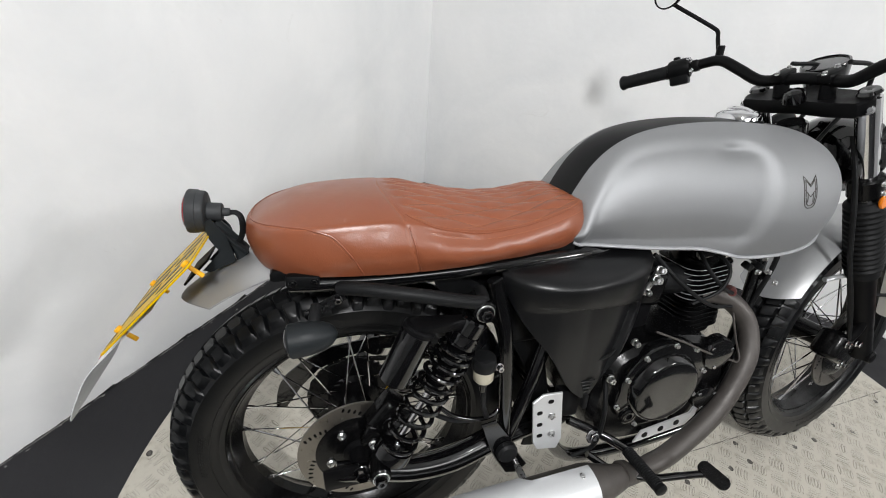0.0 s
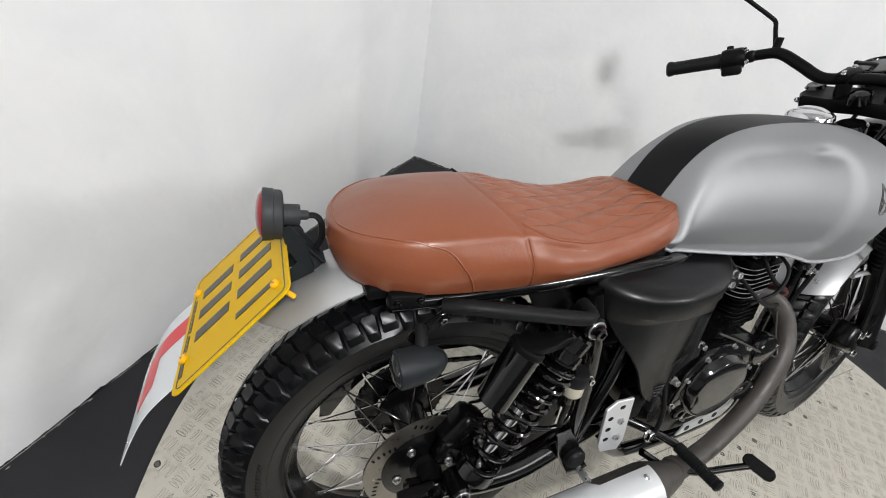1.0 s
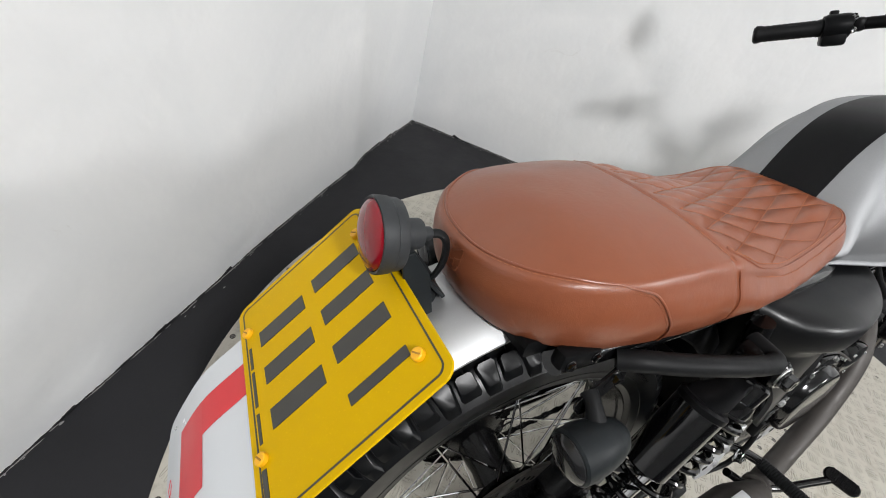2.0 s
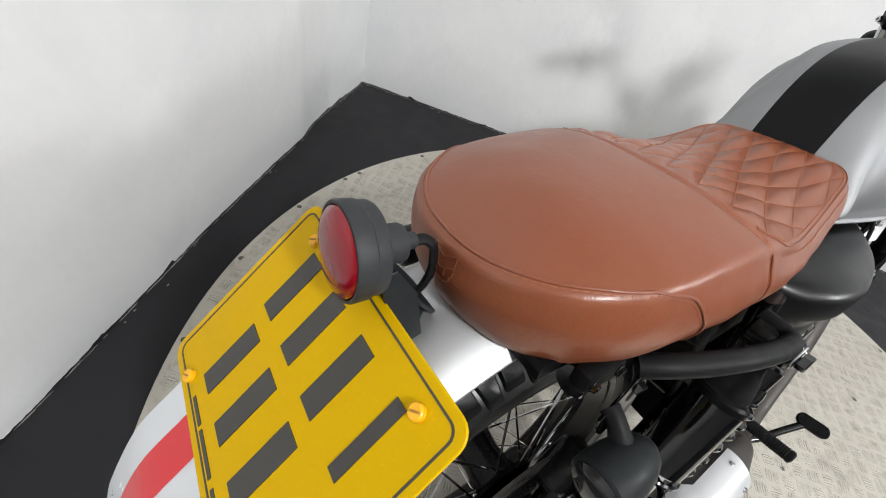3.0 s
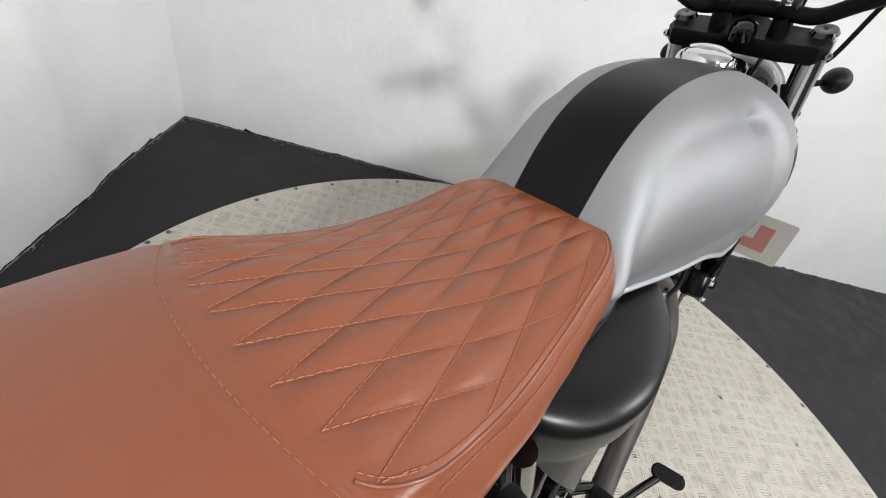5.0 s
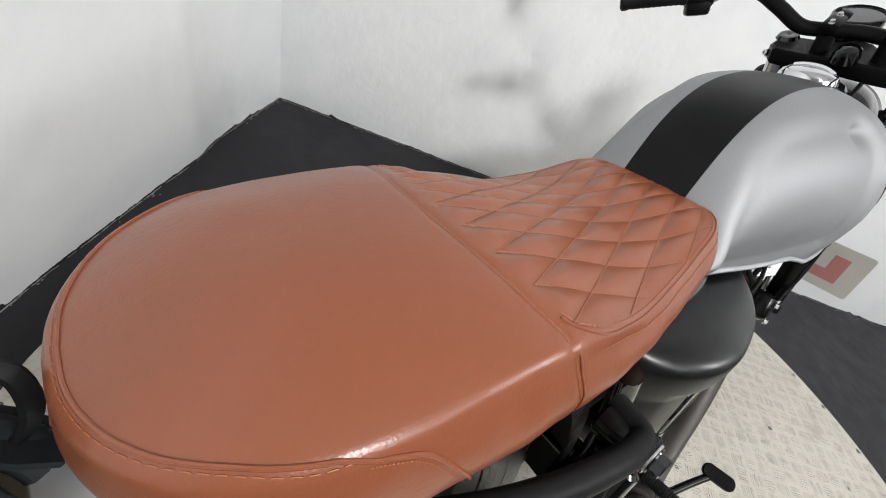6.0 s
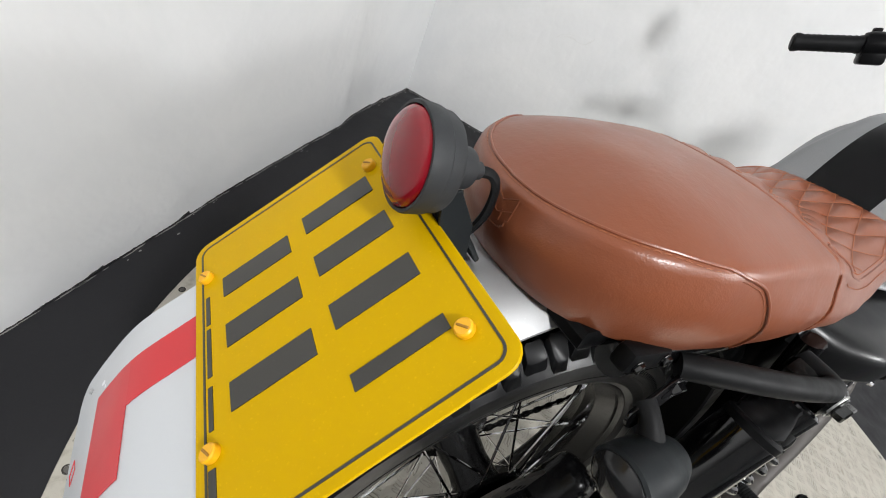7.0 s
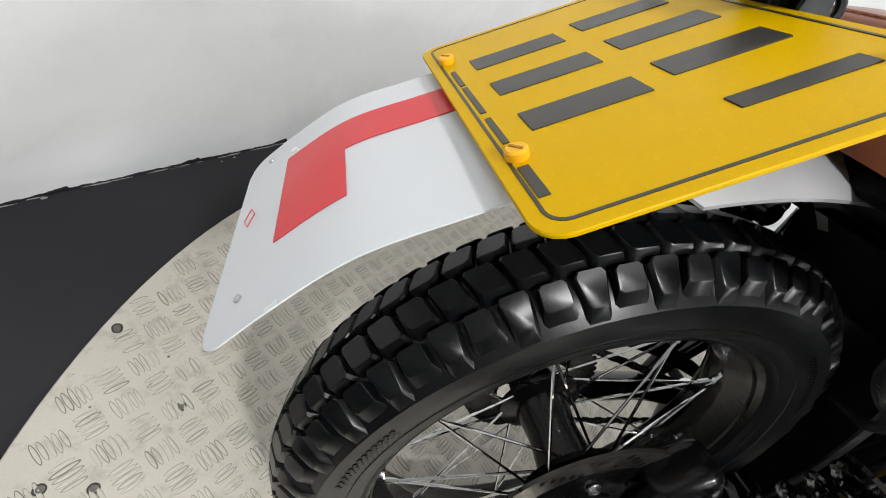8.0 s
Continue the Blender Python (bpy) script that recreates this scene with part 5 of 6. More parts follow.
for sd in (-1, 1):
    bm = bmesh.new()
    rings = []
    for i in range(97):
        x = 0.246 + 0.289 * (0.5 - 0.5 * math.cos(math.pi * i / 96))
        out, foot_z = curve(OUTLINE, x), curve(FOOTLINE, x)
        line = []
        for k in range(17):
            q = math.pi / 2 * k / 16
            line.append((0.060 + (out - 0.060) * math.sin(q) ** 0.72, 0.655 + 0.027 * math.cos(q) ** 0.90))
        for k in range(1, 101):
            f = k / 100
            z = min(0.655 + (foot_z - 0.655) * f, 0.655 - 0.00012 * k)
            drop = min(1.0, max(0.0, (0.622 - z) / 0.205)) ** 1.15
            y = (out - 0.0015 * f) * (1 - drop) + min(out, 0.166) * drop - 0.0045 * min(1.0, (0.655 - z) / 0.040) ** 2
            line.append((max(0.096, y - panel_recess(x, z)), z))
        inner = [(y - 0.006, z) for y, z in reversed(line)]
        rings.append([Vector((x, sd * y, z)) for y, z in line + inner])
    loft(bm, rings)
    panel = part("side_panel", bm, SATIN_BLACK, bike, "satin black bulging side panel", 50)
    bm = bmesh.new()
    tube(bm, [(0.412, sd * 0.137, 0.489), (0.432, sd * 0.139, 0.491), (0.450, sd * 0.140, 0.497), (0.463, sd * 0.140, 0.507)], [0.0012, 0.0030, 0.0034, 0.0012], 8, 4)
    part("lip", bm, SATIN_BLACK, panel)
    for k in range(4):
        bm = bmesh.new()
        block(bm, (0.030 - 0.006 * k, 0.004, 0.0026), pose(0.411, sd * 0.1466, 0.452 - 0.0075 * k), 0.001, 1)
        part("rib", bm, SATIN_BLACK, panel)
    bm = bmesh.new()
    block(bm, (0.010, 0.014, 0.034), pose(0.412, sd * 0.144, 0.405), 0.003)
    part("tab", bm, RUBBER, panel)

# ---- hanger plate, brake reservoir, pegs and pedal
bm = bmesh.new()
block(bm, (0.050, 0.022, 0.064), pose(0.390, -0.122, 0.390, 0, 6, 0), 0.005, 2)
part("wiring_box", bm, MATT, bike, "matt black box behind the hanger plate")
bm = bmesh.new()
HANG = Matrix.Translation((0, -0.139, 0)) @ Matrix(((1, 0, 0), (0, 0, 1), (0, -1, 0))).transposed().to_4x4()
slab(bm, [(0.316, 0.322), (0.327, 0.302), (0.369, 0.294), (0.377, 0.318), (0.364, 0.433), (0.326, 0.436), (0.306, 0.421)], 0.005, HANG, 0.001)
hanger = part("hanger_plate", bm, SATIN, bike, "drilled satin alloy hanger plate")
for u, v in ((0.342, 0.418), (0.322, 0.395), (0.325, 0.366), (0.328, 0.338)):
    bm = bmesh.new()
    slab(bm, [(u + x, v + y) for x, y in rounded(0.0115, 0.0085, 0.004, 4)], 0.0062, HANG @ pose(0, 0, -0.0004), 0)
    part("hole", bm, MATT, hanger, "dark drilled hole")
for u, v in ((0.348, 0.382), (0.353, 0.337)):
    bolt("hanger_bolt", HANG @ Vector((u, v, 0.004)), (0, -1, 0), 0.006, 0.006, STEEL, hanger)
bm = bmesh.new()
lathe(bm, [(0.006, -0.025), (0.0130, -0.023), (0.0158, -0.019), (0.0165, 0.0), (0.0150, 0.002)], facing((0.204, -0.148, 0.527), (0, 0, 1)) @ Matrix.Scale(1.06, 4), 24)
cup = part("brake_reservoir", bm, CREAM, bike, "cream brake fluid cup with black cap")
bm = bmesh.new()
lathe(bm, [(0.0175, 0.0), (0.0190, 0.002), (0.0190, 0.016), (0.0170, 0.021), (0.0120, 0.0225), (0.0005, 0.0225)], facing((0.204, -0.148, 0.527), (0, 0, 1)) @ Matrix.Scale(1.06, 4), 24)
part("cap", bm, RUBBER, cup)
bm = bmesh.new()
lathe(bm, [(0.0075, 0.004), (0.0075, -0.010), (0.0055, -0.012), (0.0055, -0.022), (0.0005, -0.022)], facing((0.204, -0.148, 0.502), (0, 0, 1)), 14)
part("outlet", bm, GLOSS, cup, "black outlet under the cup")
bolt("reservoir_bolt", (0.230, -0.150, 0.526), (0, -1, 0), 0.006, 0.010, CHROME, cup)
for sd in (-1, 1):
    bm = bmesh.new()
    tube(bm, [(0.41, sd * 0.112, 0.325), (0.448, sd * 0.130, 0.308), (0.490, sd * 0.147, 0.285), (0.522, sd * 0.160, 0.264)], 0.0095, 12, 4)
    peg = part("footpeg", bm, GLOSS, bike, "black footpeg with ribbed rubber")
    bm = bmesh.new()
    prof = [(0.009, 0)]
    for k in range(20):
        prof += [(0.0122, 0.002 + 0.00425 * k), (0.0122, 0.0045 + 0.00425 * k), (0.0113, 0.0053 + 0.00425 * k)]
    prof += [(0.0125, 0.090), (0.0125, 0.094), (0.008, 0.097)]
    lathe(bm, prof, facing((0.524, sd * 0.162, 0.262), (0.04, sd * 1.0, 0.0)), 14)
    part("peg_rubber", bm, RUBBER, peg)
    bolt("peg_bolt", (0.449, sd * 0.142, 0.300), (0.1, sd, 0.3), 0.011, 0.012, CHROME, peg)
bm = bmesh.new()
tube(bm, [(0.44, -0.150, 0.262), (0.49, -0.180, 0.232), (0.555, -0.205, 0.222), (0.607, -0.222, 0.232), (0.650, -0.238, 0.244)], [0.008, 0.0075, 0.0075, 0.007, 0.007], 10, 5)
pedal = part("brake_pedal", bm, GLOSS, bike, "black brake pedal with knurled pad")
PAD = Matrix.Translation((0.659, -0.249, 0.250)) @ pose(0, 0, 0, -28, -6, 106)
bm = bmesh.new()
slab(bm, rounded(0.058, 0.028, 0.0125, 6), 0.008, PAD @ pose(0, 0, -0.004), 0.002)
part("pad", bm, CAST, pedal)
bm = bmesh.new()
for i in range(-7, 8):
    for j in range(-3, 4):
        if abs(i) * 0.0034 + abs(j) * 0.001 < 0.0245:
            block(bm, (0.0021, 0.0021, 0.0016), PAD @ pose(i * 0.0034, j * 0.0036 + (0.002 if i % 2 else 0) - 0.001, 0.0046, rz=45), 0)
tagged(part("knurl", bm, CAST, pedal), kind="stuff")

# ---- engine
bm = bmesh.new()
CASE = [(0.455, 0.315), (0.470, 0.405), (0.520, 0.462), (0.610, 0.480), (0.700, 0.470), (0.770, 0.425), (0.795, 0.350), (0.780, 0.270), (0.700, 0.232), (0.560, 0.228), (0.480, 0.255)]
pts = [(p.x, p.y) for p in spline([(x, z, 0) for x, z in CASE + CASE[:1]], 4)[:-1]]
UP = Matrix(((1, 0, 0), (0, 0, 1), (0, -1, 0))).transposed().to_4x4()
slab(bm, pts, 0.230, Matrix.Translation((0, 0.115, 0)) @ UP, 0.012)
engine = part("engine", bm, CAST, bike, "black air-cooled single-cylinder engine")
COVER = [(0.500, 0.345), (0.520, 0.430), (0.575, 0.478), (0.650, 0.478), (0.708, 0.430), (0.712, 0.350), (0.660, 0.290), (0.560, 0.282)]
pts = [(p.x, p.y) for p in spline([(x, z, 0) for x, z in COVER + COVER[:1]], 5)[:-1]]
for sd in (-1, 1):
    bm = bmesh.new()
    c = Vector((0.607, 0.385))

    def cover_ring(k, y):
        return [Vector((c.x + (x - c.x) * k, sd * y, c.y + (z - c.y) * k)) for x, z in pts]
    loft(bm, [cover_ring(1.0, 0.105), cover_ring(1.0, 0.122), cover_ring(0.97, 0.127), cover_ring(0.90, 0.1285), cover_ring(0.5, 0.130), cover_ring(0.1, 0.130)])
    cover = part("crankcase_cover", bm, GLOSS, engine, "gloss black crankcase cover")
    bm = bmesh.new()
    lathe(bm, [(0.082, -0.004), (0.082, 0.001), (0.079, 0.006), (0.075, 0.0150), (0.072, 0.0176), (0.067, 0.0188), (0.035, 0.0194), (0.0005, 0.0196)], facing((0.609, sd * 0.128, 0.377), (0, sd, 0)), 56)
    part("clutch_dome", bm, GLOSS, cover, "round raised gloss black cover")
    bm = bmesh.new()
    lathe(bm, [(0.020, -0.003), (0.019, 0.004), (0.016, 0.006), (0.0075, 0.006), (0.0065, 0.0005), (0.0005, 0.0005)], facing((0.540, sd * 0.128, 0.318), (0, sd, 0)), 24)
    part("filler_boss", bm, GLOSS, cover)
    for k in range(9):
        x, z = pts[(k * len(pts)) // 9]
        x, z = c.x + (x - c.x) * 0.93, c.y + (z - c.y) * 0.93
        bolt("cover_bolt", (x, sd * 0.1265, z), (0, sd, 0), 0.0045, 0.007, STEEL, engine)
for (x, z, r) in ((0.735, 0.435, 0.038), (0.735, 0.320, 0.030)):
    bm = bmesh.new()
    lathe(bm, [(r, 0), (r, 0.018), (r * 0.93, 0.024), (r * 0.5, 0.027), (0.001, 0.0275)], facing((x, -0.108, z), (0, -1, 0)), 30)
    part("timing_cover", bm, GLOSS, engine)
    for a in (20, 140, 260):
        bolt("timing_bolt", (x + r * 0.8 * math.cos(radians(a)), -0.128, z + r * 0.8 * math.sin(radians(a))), (0, -1, 0), 0.004, 0.007, CHROME, engine)
CYL = Matrix.Translation((0.768, 0, 0.434)) @ pose(0, 0, 0, 0, -6, 0)
bm = bmesh.new()
rod(bm, CYL @ Vector((0, 0, -0.01)), CYL @ Vector((0, 0, 0.215)), 0.052, 28)
part("barrel", bm, CAST, engine)
for k in range(14):
    bm = bmesh.new()
    z = 0.012 + 0.0118 * k
    big = 0.116 if k > 6 else 0.108
    slab(bm, rounded(big, big * 1.02, 0.030, 5), 0.0030, CYL @ pose(0, 0, z), 0.0008)
    fin = part("cooling_fin", bm, CAST, engine, "black cooling fin with a bright machined edge" if k > 6 else "black cooling fin")
    if k > 6:
        bm = bmesh.new()
        ring = [(x, y) for x, y in rounded(big + 0.0014, big * 1.02 + 0.0014, 0.030, 5)]
        band(bm, ring, [(x * 0.985, y * 0.985) for x, y in ring], 0.0009, 0.0021, CYL @ pose(0, 0, z))
        part("fin_edge", bm, SATIN, fin, "bright machined edge")
bm = bmesh.new()
block(bm, (0.096, 0.104, 0.052), CYL @ pose(0, 0, 0.205), 0.016, 3)
part("rocker_cover", bm, GLOSS, engine)
for x in (-0.038, 0.038):
    for y in (-0.045, 0.045):
        bolt("head_bolt", CYL @ Vector((x, y, 0.231)), CYL.to_3x3() @ Vector((0, 0, 1)), 0.0065, 0.009, CHROME, engine)
bolt("inspection_cap", CYL @ Vector((0.012, -0.060, 0.205)), (0, -1, 0), 0.014, 0.010, CHROME, engine)
bm = bmesh.new()
tube(bm, [CYL @ Vector((0.028, -0.060, 0.112)), CYL @ Vector((0.018, -0.085, 0.124)), CYL @ Vector((0.002, -0.100, 0.128))], 0.0080, 10, 4)
part("plug_boot", bm, RED_BOOT, engine, "faded red spark plug boot")
bm = bmesh.new()
tube(bm, [CYL @ Vector((0.002, -0.100, 0.128)), CYL @ Vector((-0.03, -0.105, 0.150)), CYL @ Vector((-0.055, -0.085, 0.19)), (0.66, -0.05, 0.69)], 0.0042, 8, 6)
part("plug_lead", bm, RUBBER, engine)
# carburettor and intake behind the cylinder
bm = bmesh.new()
block(bm, (0.060, 0.055, 0.075), pose(0.592, -0.042, 0.572, 0, 8, 0), 0.012, 3)
carb = part("carburettor", bm, CAST, engine, "black metal carburettor")
# added black block: keeps the gap behind the cylinder dark
bm = bmesh.new()
block(bm, (0.125, 0.110, 0.165), pose(0.560, 0.0, 0.545, 0, 4, 0), 0.020, 3)
part("gap_filler", bm, MATT, engine, "matt black block added to darken the gap behind the cylinder")
bm = bmesh.new()
rod(bm, (0.52, -0.01, 0.57), (0.73, -0.01, 0.556), 0.034, 18)
part("intake_boot", bm, RUBBER, carb)
bm = bmesh.new()
lathe(bm, [(0.020, 0), (0.024, 0.004), (0.024, 0.014), (0.018, 0.018), (0.001, 0.018)], facing((0.592, -0.042, 0.608), (0.1, 0, 1)), 20)
part("carb_top", bm, PLASTIC, carb)
for x, y, z, n, r in ((0.560, -0.095, 0.615, (0, -1, 0.2), 0.008), (0.548, -0.090, 0.590, (0, -1, 0), 0.006), (0.552, -0.105, 0.640, (0, -1, 0.3), 0.007), (0.52, -0.12, 0.50, (0, -1, 0), 0.006), (0.474, -0.128, 0.43, (0, -1, 0), 0.007)):
    bolt("bracket_bolt", (x, y, z), n, r, 0.014, STEEL, engine)
bm = bmesh.new()
block(bm, (0.012, 0.006, 0.060), pose(0.556, -0.092, 0.610, 0, 24, 0), 0.002)
part("cable_bracket", bm, STEEL, engine)

# cables and small lines between tank and engine
for pts, r in (([(0.56, -0.08, 0.66), (0.62, -0.10, 0.60), (0.70, -0.105, 0.545), (0.78, -0.09, 0.52)], 0.0040),
                              ([(0.66, -0.06, 0.665), (0.76, -0.075, 0.64), (0.84, -0.07, 0.60), (0.86, -0.06, 0.50)], 0.0045),
               ([(0.70, -0.08, 0.655), (0.73, -0.10, 0.62), (0.71, -0.11, 0.58), (0.66, -0.10, 0.55)], 0.0035),
               ([(0.88, -0.06, 0.70), (0.87, -0.085, 0.62), (0.85, -0.08, 0.50), (0.82, -0.09, 0.40)], 0.0050),
               ([(0.48, -0.11, 0.42), (0.47, -0.14, 0.35), (0.46, -0.14, 0.27), (0.42, -0.13, 0.24)], 0.0045)):
    bm = bmesh.new()
    tube(bm, pts, r, 8, 6)
    part("cable", bm, RUBBER, bike)
for x, y, z in ((0.80, -0.075, 0.655), (0.825, -0.07, 0.63), (0.85, -0.072, 0.655), (0.84, -0.075, 0.60), (0.795, -0.085, 0.61), (0.87, -0.075, 0.57)):
    bm = bmesh.new()
    block(bm, (0.020, 0.018, 0.014), pose(x, y, z, 20 * x, 30, 15), 0.003)
    part("connector", bm, PLASTIC, bike)
    bolt("clip_bolt", (x + 0.012, y - 0.012, z - 0.008), (0.3, -1, 0), 0.005, 0.008, STEEL, bike)

bm = bmesh.new()
tube(bm, [(0.57, -0.118, 0.512), (0.64, -0.128, 0.480), (0.70, -0.132, 0.448), (0.775, -0.129, 0.412), (0.803, -0.125, 0.398), (0.814, -0.117, 0.408), (0.808, -0.104, 0.440), (0.796, -0.088, 0.500)], 0.0023, 8, 5)
part("brace_rod", bm, EXHAUST, bike, "dull dark steel brace rod beside the engine")

# sump guard strip with oval holes
bm = bmesh.new()
slab(bm, [(-0.058, -0.014), (0.075, 0.003), (0.096, 0.026), (0.100, 0.062), (0.091, 0.062), (0.080, 0.036), (-0.044, 0.015)], 0.004, Matrix.Translation((0.635, -0.122, 0.240)) @ UP, 0.0008)
strip = part("guard_strip", bm, SATIN, bike, "drilled alloy guard strip below the engine")
for u, v in ((-0.032, 0.0025), (0.008, 0.0095), (0.048, 0.0170)):
    bm = bmesh.new()
    rod(bm, Matrix.Translation((0.635, -0.122, 0.240)) @ UP @ Vector((u, v, -0.0004)), Matrix.Translation((0.635, -0.122, 0.240)) @ UP @ Vector((u, v, 0.0046)), 0.0078, 14)
    part("hole", bm, MATT, strip, "dark drilled hole")

# ---- exhaust
bm = bmesh.new()
tube(bm, [(0.745, -0.035, 0.528), (0.800, -0.050, 0.520), (0.838, -0.074, 0.488), (0.848, -0.098, 0.444), (0.828, -0.124, 0.386), (0.756, -0.148, 0.292), (0.650, -0.165, 0.228), (0.585, -0.174, 0.215), (0.520, -0.184, 0.218), (0.450, -0.195, 0.234)], 0.0205, 18, 8)
pipe = part("exhaust", bm, EXHAUST, bike, "heat-dulled exhaust with silver silencer shield")
bm = bmesh.new()
lathe(bm, [(0.021, -0.065), (0.0245, -0.055), (0.033, -0.020), (0.040, 0.005), (0.042, 0.020), (0.042, 0.46), (0.038, 0.49), (0.026, 0.50), (0.020, 0.50), (0.018, 0.46)], facing((0.430, -0.196, 0.236), (-1, -0.03, 0.018)), 32)
part("silencer", bm, EXHAUST, pipe)
bm = bmesh.new()
SIL = facing((0.430, -0.196, 0.236), (-1, -0.03, 0.018))
rows = []
for i in range(25):
    d = 0.016 + 0.41 * i / 24
    row = []
    for skin in (0.0470, 0.0445):
        first = -14 if d < 0.150 else -36
        angles = [radians(first + (88 - first) * j / 20) for j in range(21)]
        pts = [SIL @ Vector((skin * math.sin(a), skin * math.cos(a), d)) for a in angles]
        row += pts if skin == 0.0470 else list(reversed(pts))
    rows.append(row)
loft(bm, rows)
part("heat_shield", bm, SHIELD, pipe, "satin silver heat shield")
for d in (0.040, 0.38):
    for a in (0.15, 1.1):
        p = SIL @ Vector((0.0470 * math.sin(a), 0.0470 * math.cos(a), d))
        n = SIL.to_3x3() @ Vector((math.sin(a), math.cos(a), 0))
        bolt("shield_screw", p, n, 0.0042, 0.004, STEEL, pipe)
bm = bmesh.new()
slab(bm, [(0.212, 0.388), (0.240, 0.392), (0.268, 0.350), (0.290, 0.300), (0.312, 0.262), (0.290, 0.246), (0.268, 0.252), (0.246, 0.290), (0.228, 0.330)], 0.008, Matrix.Translation((0, -0.132, 0)) @ pose(0, 0, 0, 90), 0.003)
silencer_hanger = part("silencer_hanger", bm, GLOSS, pipe, "gloss black silencer hanger plate")
bm = bmesh.new()
lathe(bm, [(0.004, 0.0), (0.018, 0.0), (0.0205, 0.003), (0.0205, 0.012), (0.0165, 0.017), (0.008, 0.018), (0.0005, 0.018)], facing((0.262, -0.138, 0.318), (0, -1, 0)), 24)
part("bush", bm, RUBBER, silencer_hanger, "black rubber bush")
bm = bmesh.new()
rod(bm, (0.290, -0.134, 0.266), (0.292, -0.190, 0.262), 0.007, 12)
part("stud", bm, STEEL, silencer_hanger)
bm = bmesh.new()
lathe(bm, [(0.0215, -0.008), (0.0232, -0.007), (0.0232, 0.007), (0.0215, 0.008)], facing((0.506, -0.184, 0.228), (-0.96, -0.1, 0.25)), 20)
part("clamp", bm, EXHAUST, pipe)

# ---- front end, turned to the left
STEER = 3.5
HEAD = Vector((0.890, 0, 0.905))
AXIS = Vector((-0.395, 0, 0.919)).normalized()
S = Matrix.Translation(HEAD) @ Matrix.Rotation(radians(STEER), 4, AXIS) @ Matrix.Translation(-HEAD)
BACK = S.inverted()


def mirrored(points):
    """The same points on the other side of the steered plane."""
    out = []
    for p in points:
        q = BACK @ Vector(p)
        out.append(S @ Vector((q.x, -q.y, q.z)))
    return out


def steered(x, y, z):
    return S @ Vector((x, y, z))


LEG_TOP, AXLE = Vector((0.930, 0, 0.928)), Vector((1.262, 0, 0.317))
FW = Matrix.Translation((1.232, -0.010, 0.319)) @ Matrix.Rotation(radians(8.4), 4, AXIS)
for sd in (-1, 1):
    def leg(d, out=0.0):
        top, low = S @ (LEG_TOP + Vector((0, sd * 0.098, 0))), FW @ Vector((0.0, sd * 0.100, 0.0))
        way = (low - top).normalized()
        return top + way * d + S.to_3x3() @ Vector((0, sd * out, 0))
    bm = bmesh.new()
    rod(bm, leg(-0.006), leg(0.40), 0.0185, 24)
    fork = part("fork_leg", bm, CHROME, bike, "chrome fork leg with black gaiter and slider")
    prof, d = [(0.026, 0.215), (0.030, 0.222)], 0.222
    for k in range(13):
        prof += [(0.0335, d + 0.004), (0.0335, d + 0.009), (0.0285, d + 0.013)]
        d += 0.0135
    prof += [(0.030, d + 0.006), (0.030, d + 0.016), (0.027, d + 0.018)]
    bm = bmesh.new()
    lathe(bm, prof, facing(leg(0), leg(1) - leg(0)), 28)
    part("gaiter", bm, RUBBER, fork, "ribbed rubber gaiter")
    bm = bmesh.new()
    rod(bm, leg(0.40), leg(0.685), 0.0245, 24, 0.0235)
    part("slider", bm, MATT, fork)
    bm = bmesh.new()
    lathe(bm, [(0.0185, -0.012), (0.0150, -0.018), (0.006, -0.019), (0.0005, -0.016)], facing(leg(0), leg(1) - leg(0)), 20)
    part("fork_cap", bm, GLOSS, fork)
    bm = bmesh.new()
    rod(bm, leg(0.16), leg(0.205), 0.029, 24)
    part("lower_clamp", bm, CAST, fork)
    for dd in (0.172, 0.193):
        bolt("clamp_bolt", leg(dd, 0.027 * 1) if sd > 0 else leg(dd, 0.027), S.to_3x3() @ Vector((0, sd, 0)), 0.0045, 0.006, STEEL, fork)
# top clamp
TOPM = S @ facing(LEG_TOP + Vector((0.000, 0, -0.022)), AXIS, (0, 1, 0))
bm = bmesh.new()
CL = [(-0.036, 0.030), (-0.028, 0.070), (-0.026, 0.092), (-0.010, 0.113), (0.012, 0.115), (0.030, 0.104), (0.034, 0.060), (0.030, 0.0)]
CL = CL + [(a, -b) for a, b in reversed(CL[:-1])] + [(-0.052, -0.014), (-0.052, 0.014)]
probe = TOPM.to_3x3() @ Vector((1, 0, 0))
swap = abs(probe.x) > 0.5
sign = -1 if (TOPM.to_3x3() @ Vector((1, 0, 0))).x > 0 else 1
slab(bm, [(-a * sign if swap else b, b if swap else -a) for a, b in [(-p, q) for p, q in CL]], 0.028, TOPM, 0.004)
clamp = part("top_clamp", bm, MATT, bike, "matt black top fork clamp")
bm = bmesh.new()
nut = S @ facing(HEAD + Vector((0.002, 0, 0.014)), AXIS)
lathe(bm, [(0.019, 0.0), (0.019, 0.010), (0.0165, 0.020), (0.010, 0.0245), (0.0005, 0.0255)], nut, 24)
part("stem_nut", bm, GLOSS, clamp, "gloss black domed stem nut")
bolt("pinch_bolt", S @ Vector((0.915, -0.112, 0.910)), S.to_3x3() @ Vector((-0.7, -0.5, 0)), 0.006, 0.010, CHROME, clamp)
bolt("pinch_bolt", S @ Vector((0.915, 0.112, 0.910)), S.to_3x3() @ Vector((-0.7, 0.5, 0)), 0.006, 0.010, CHROME, clamp)
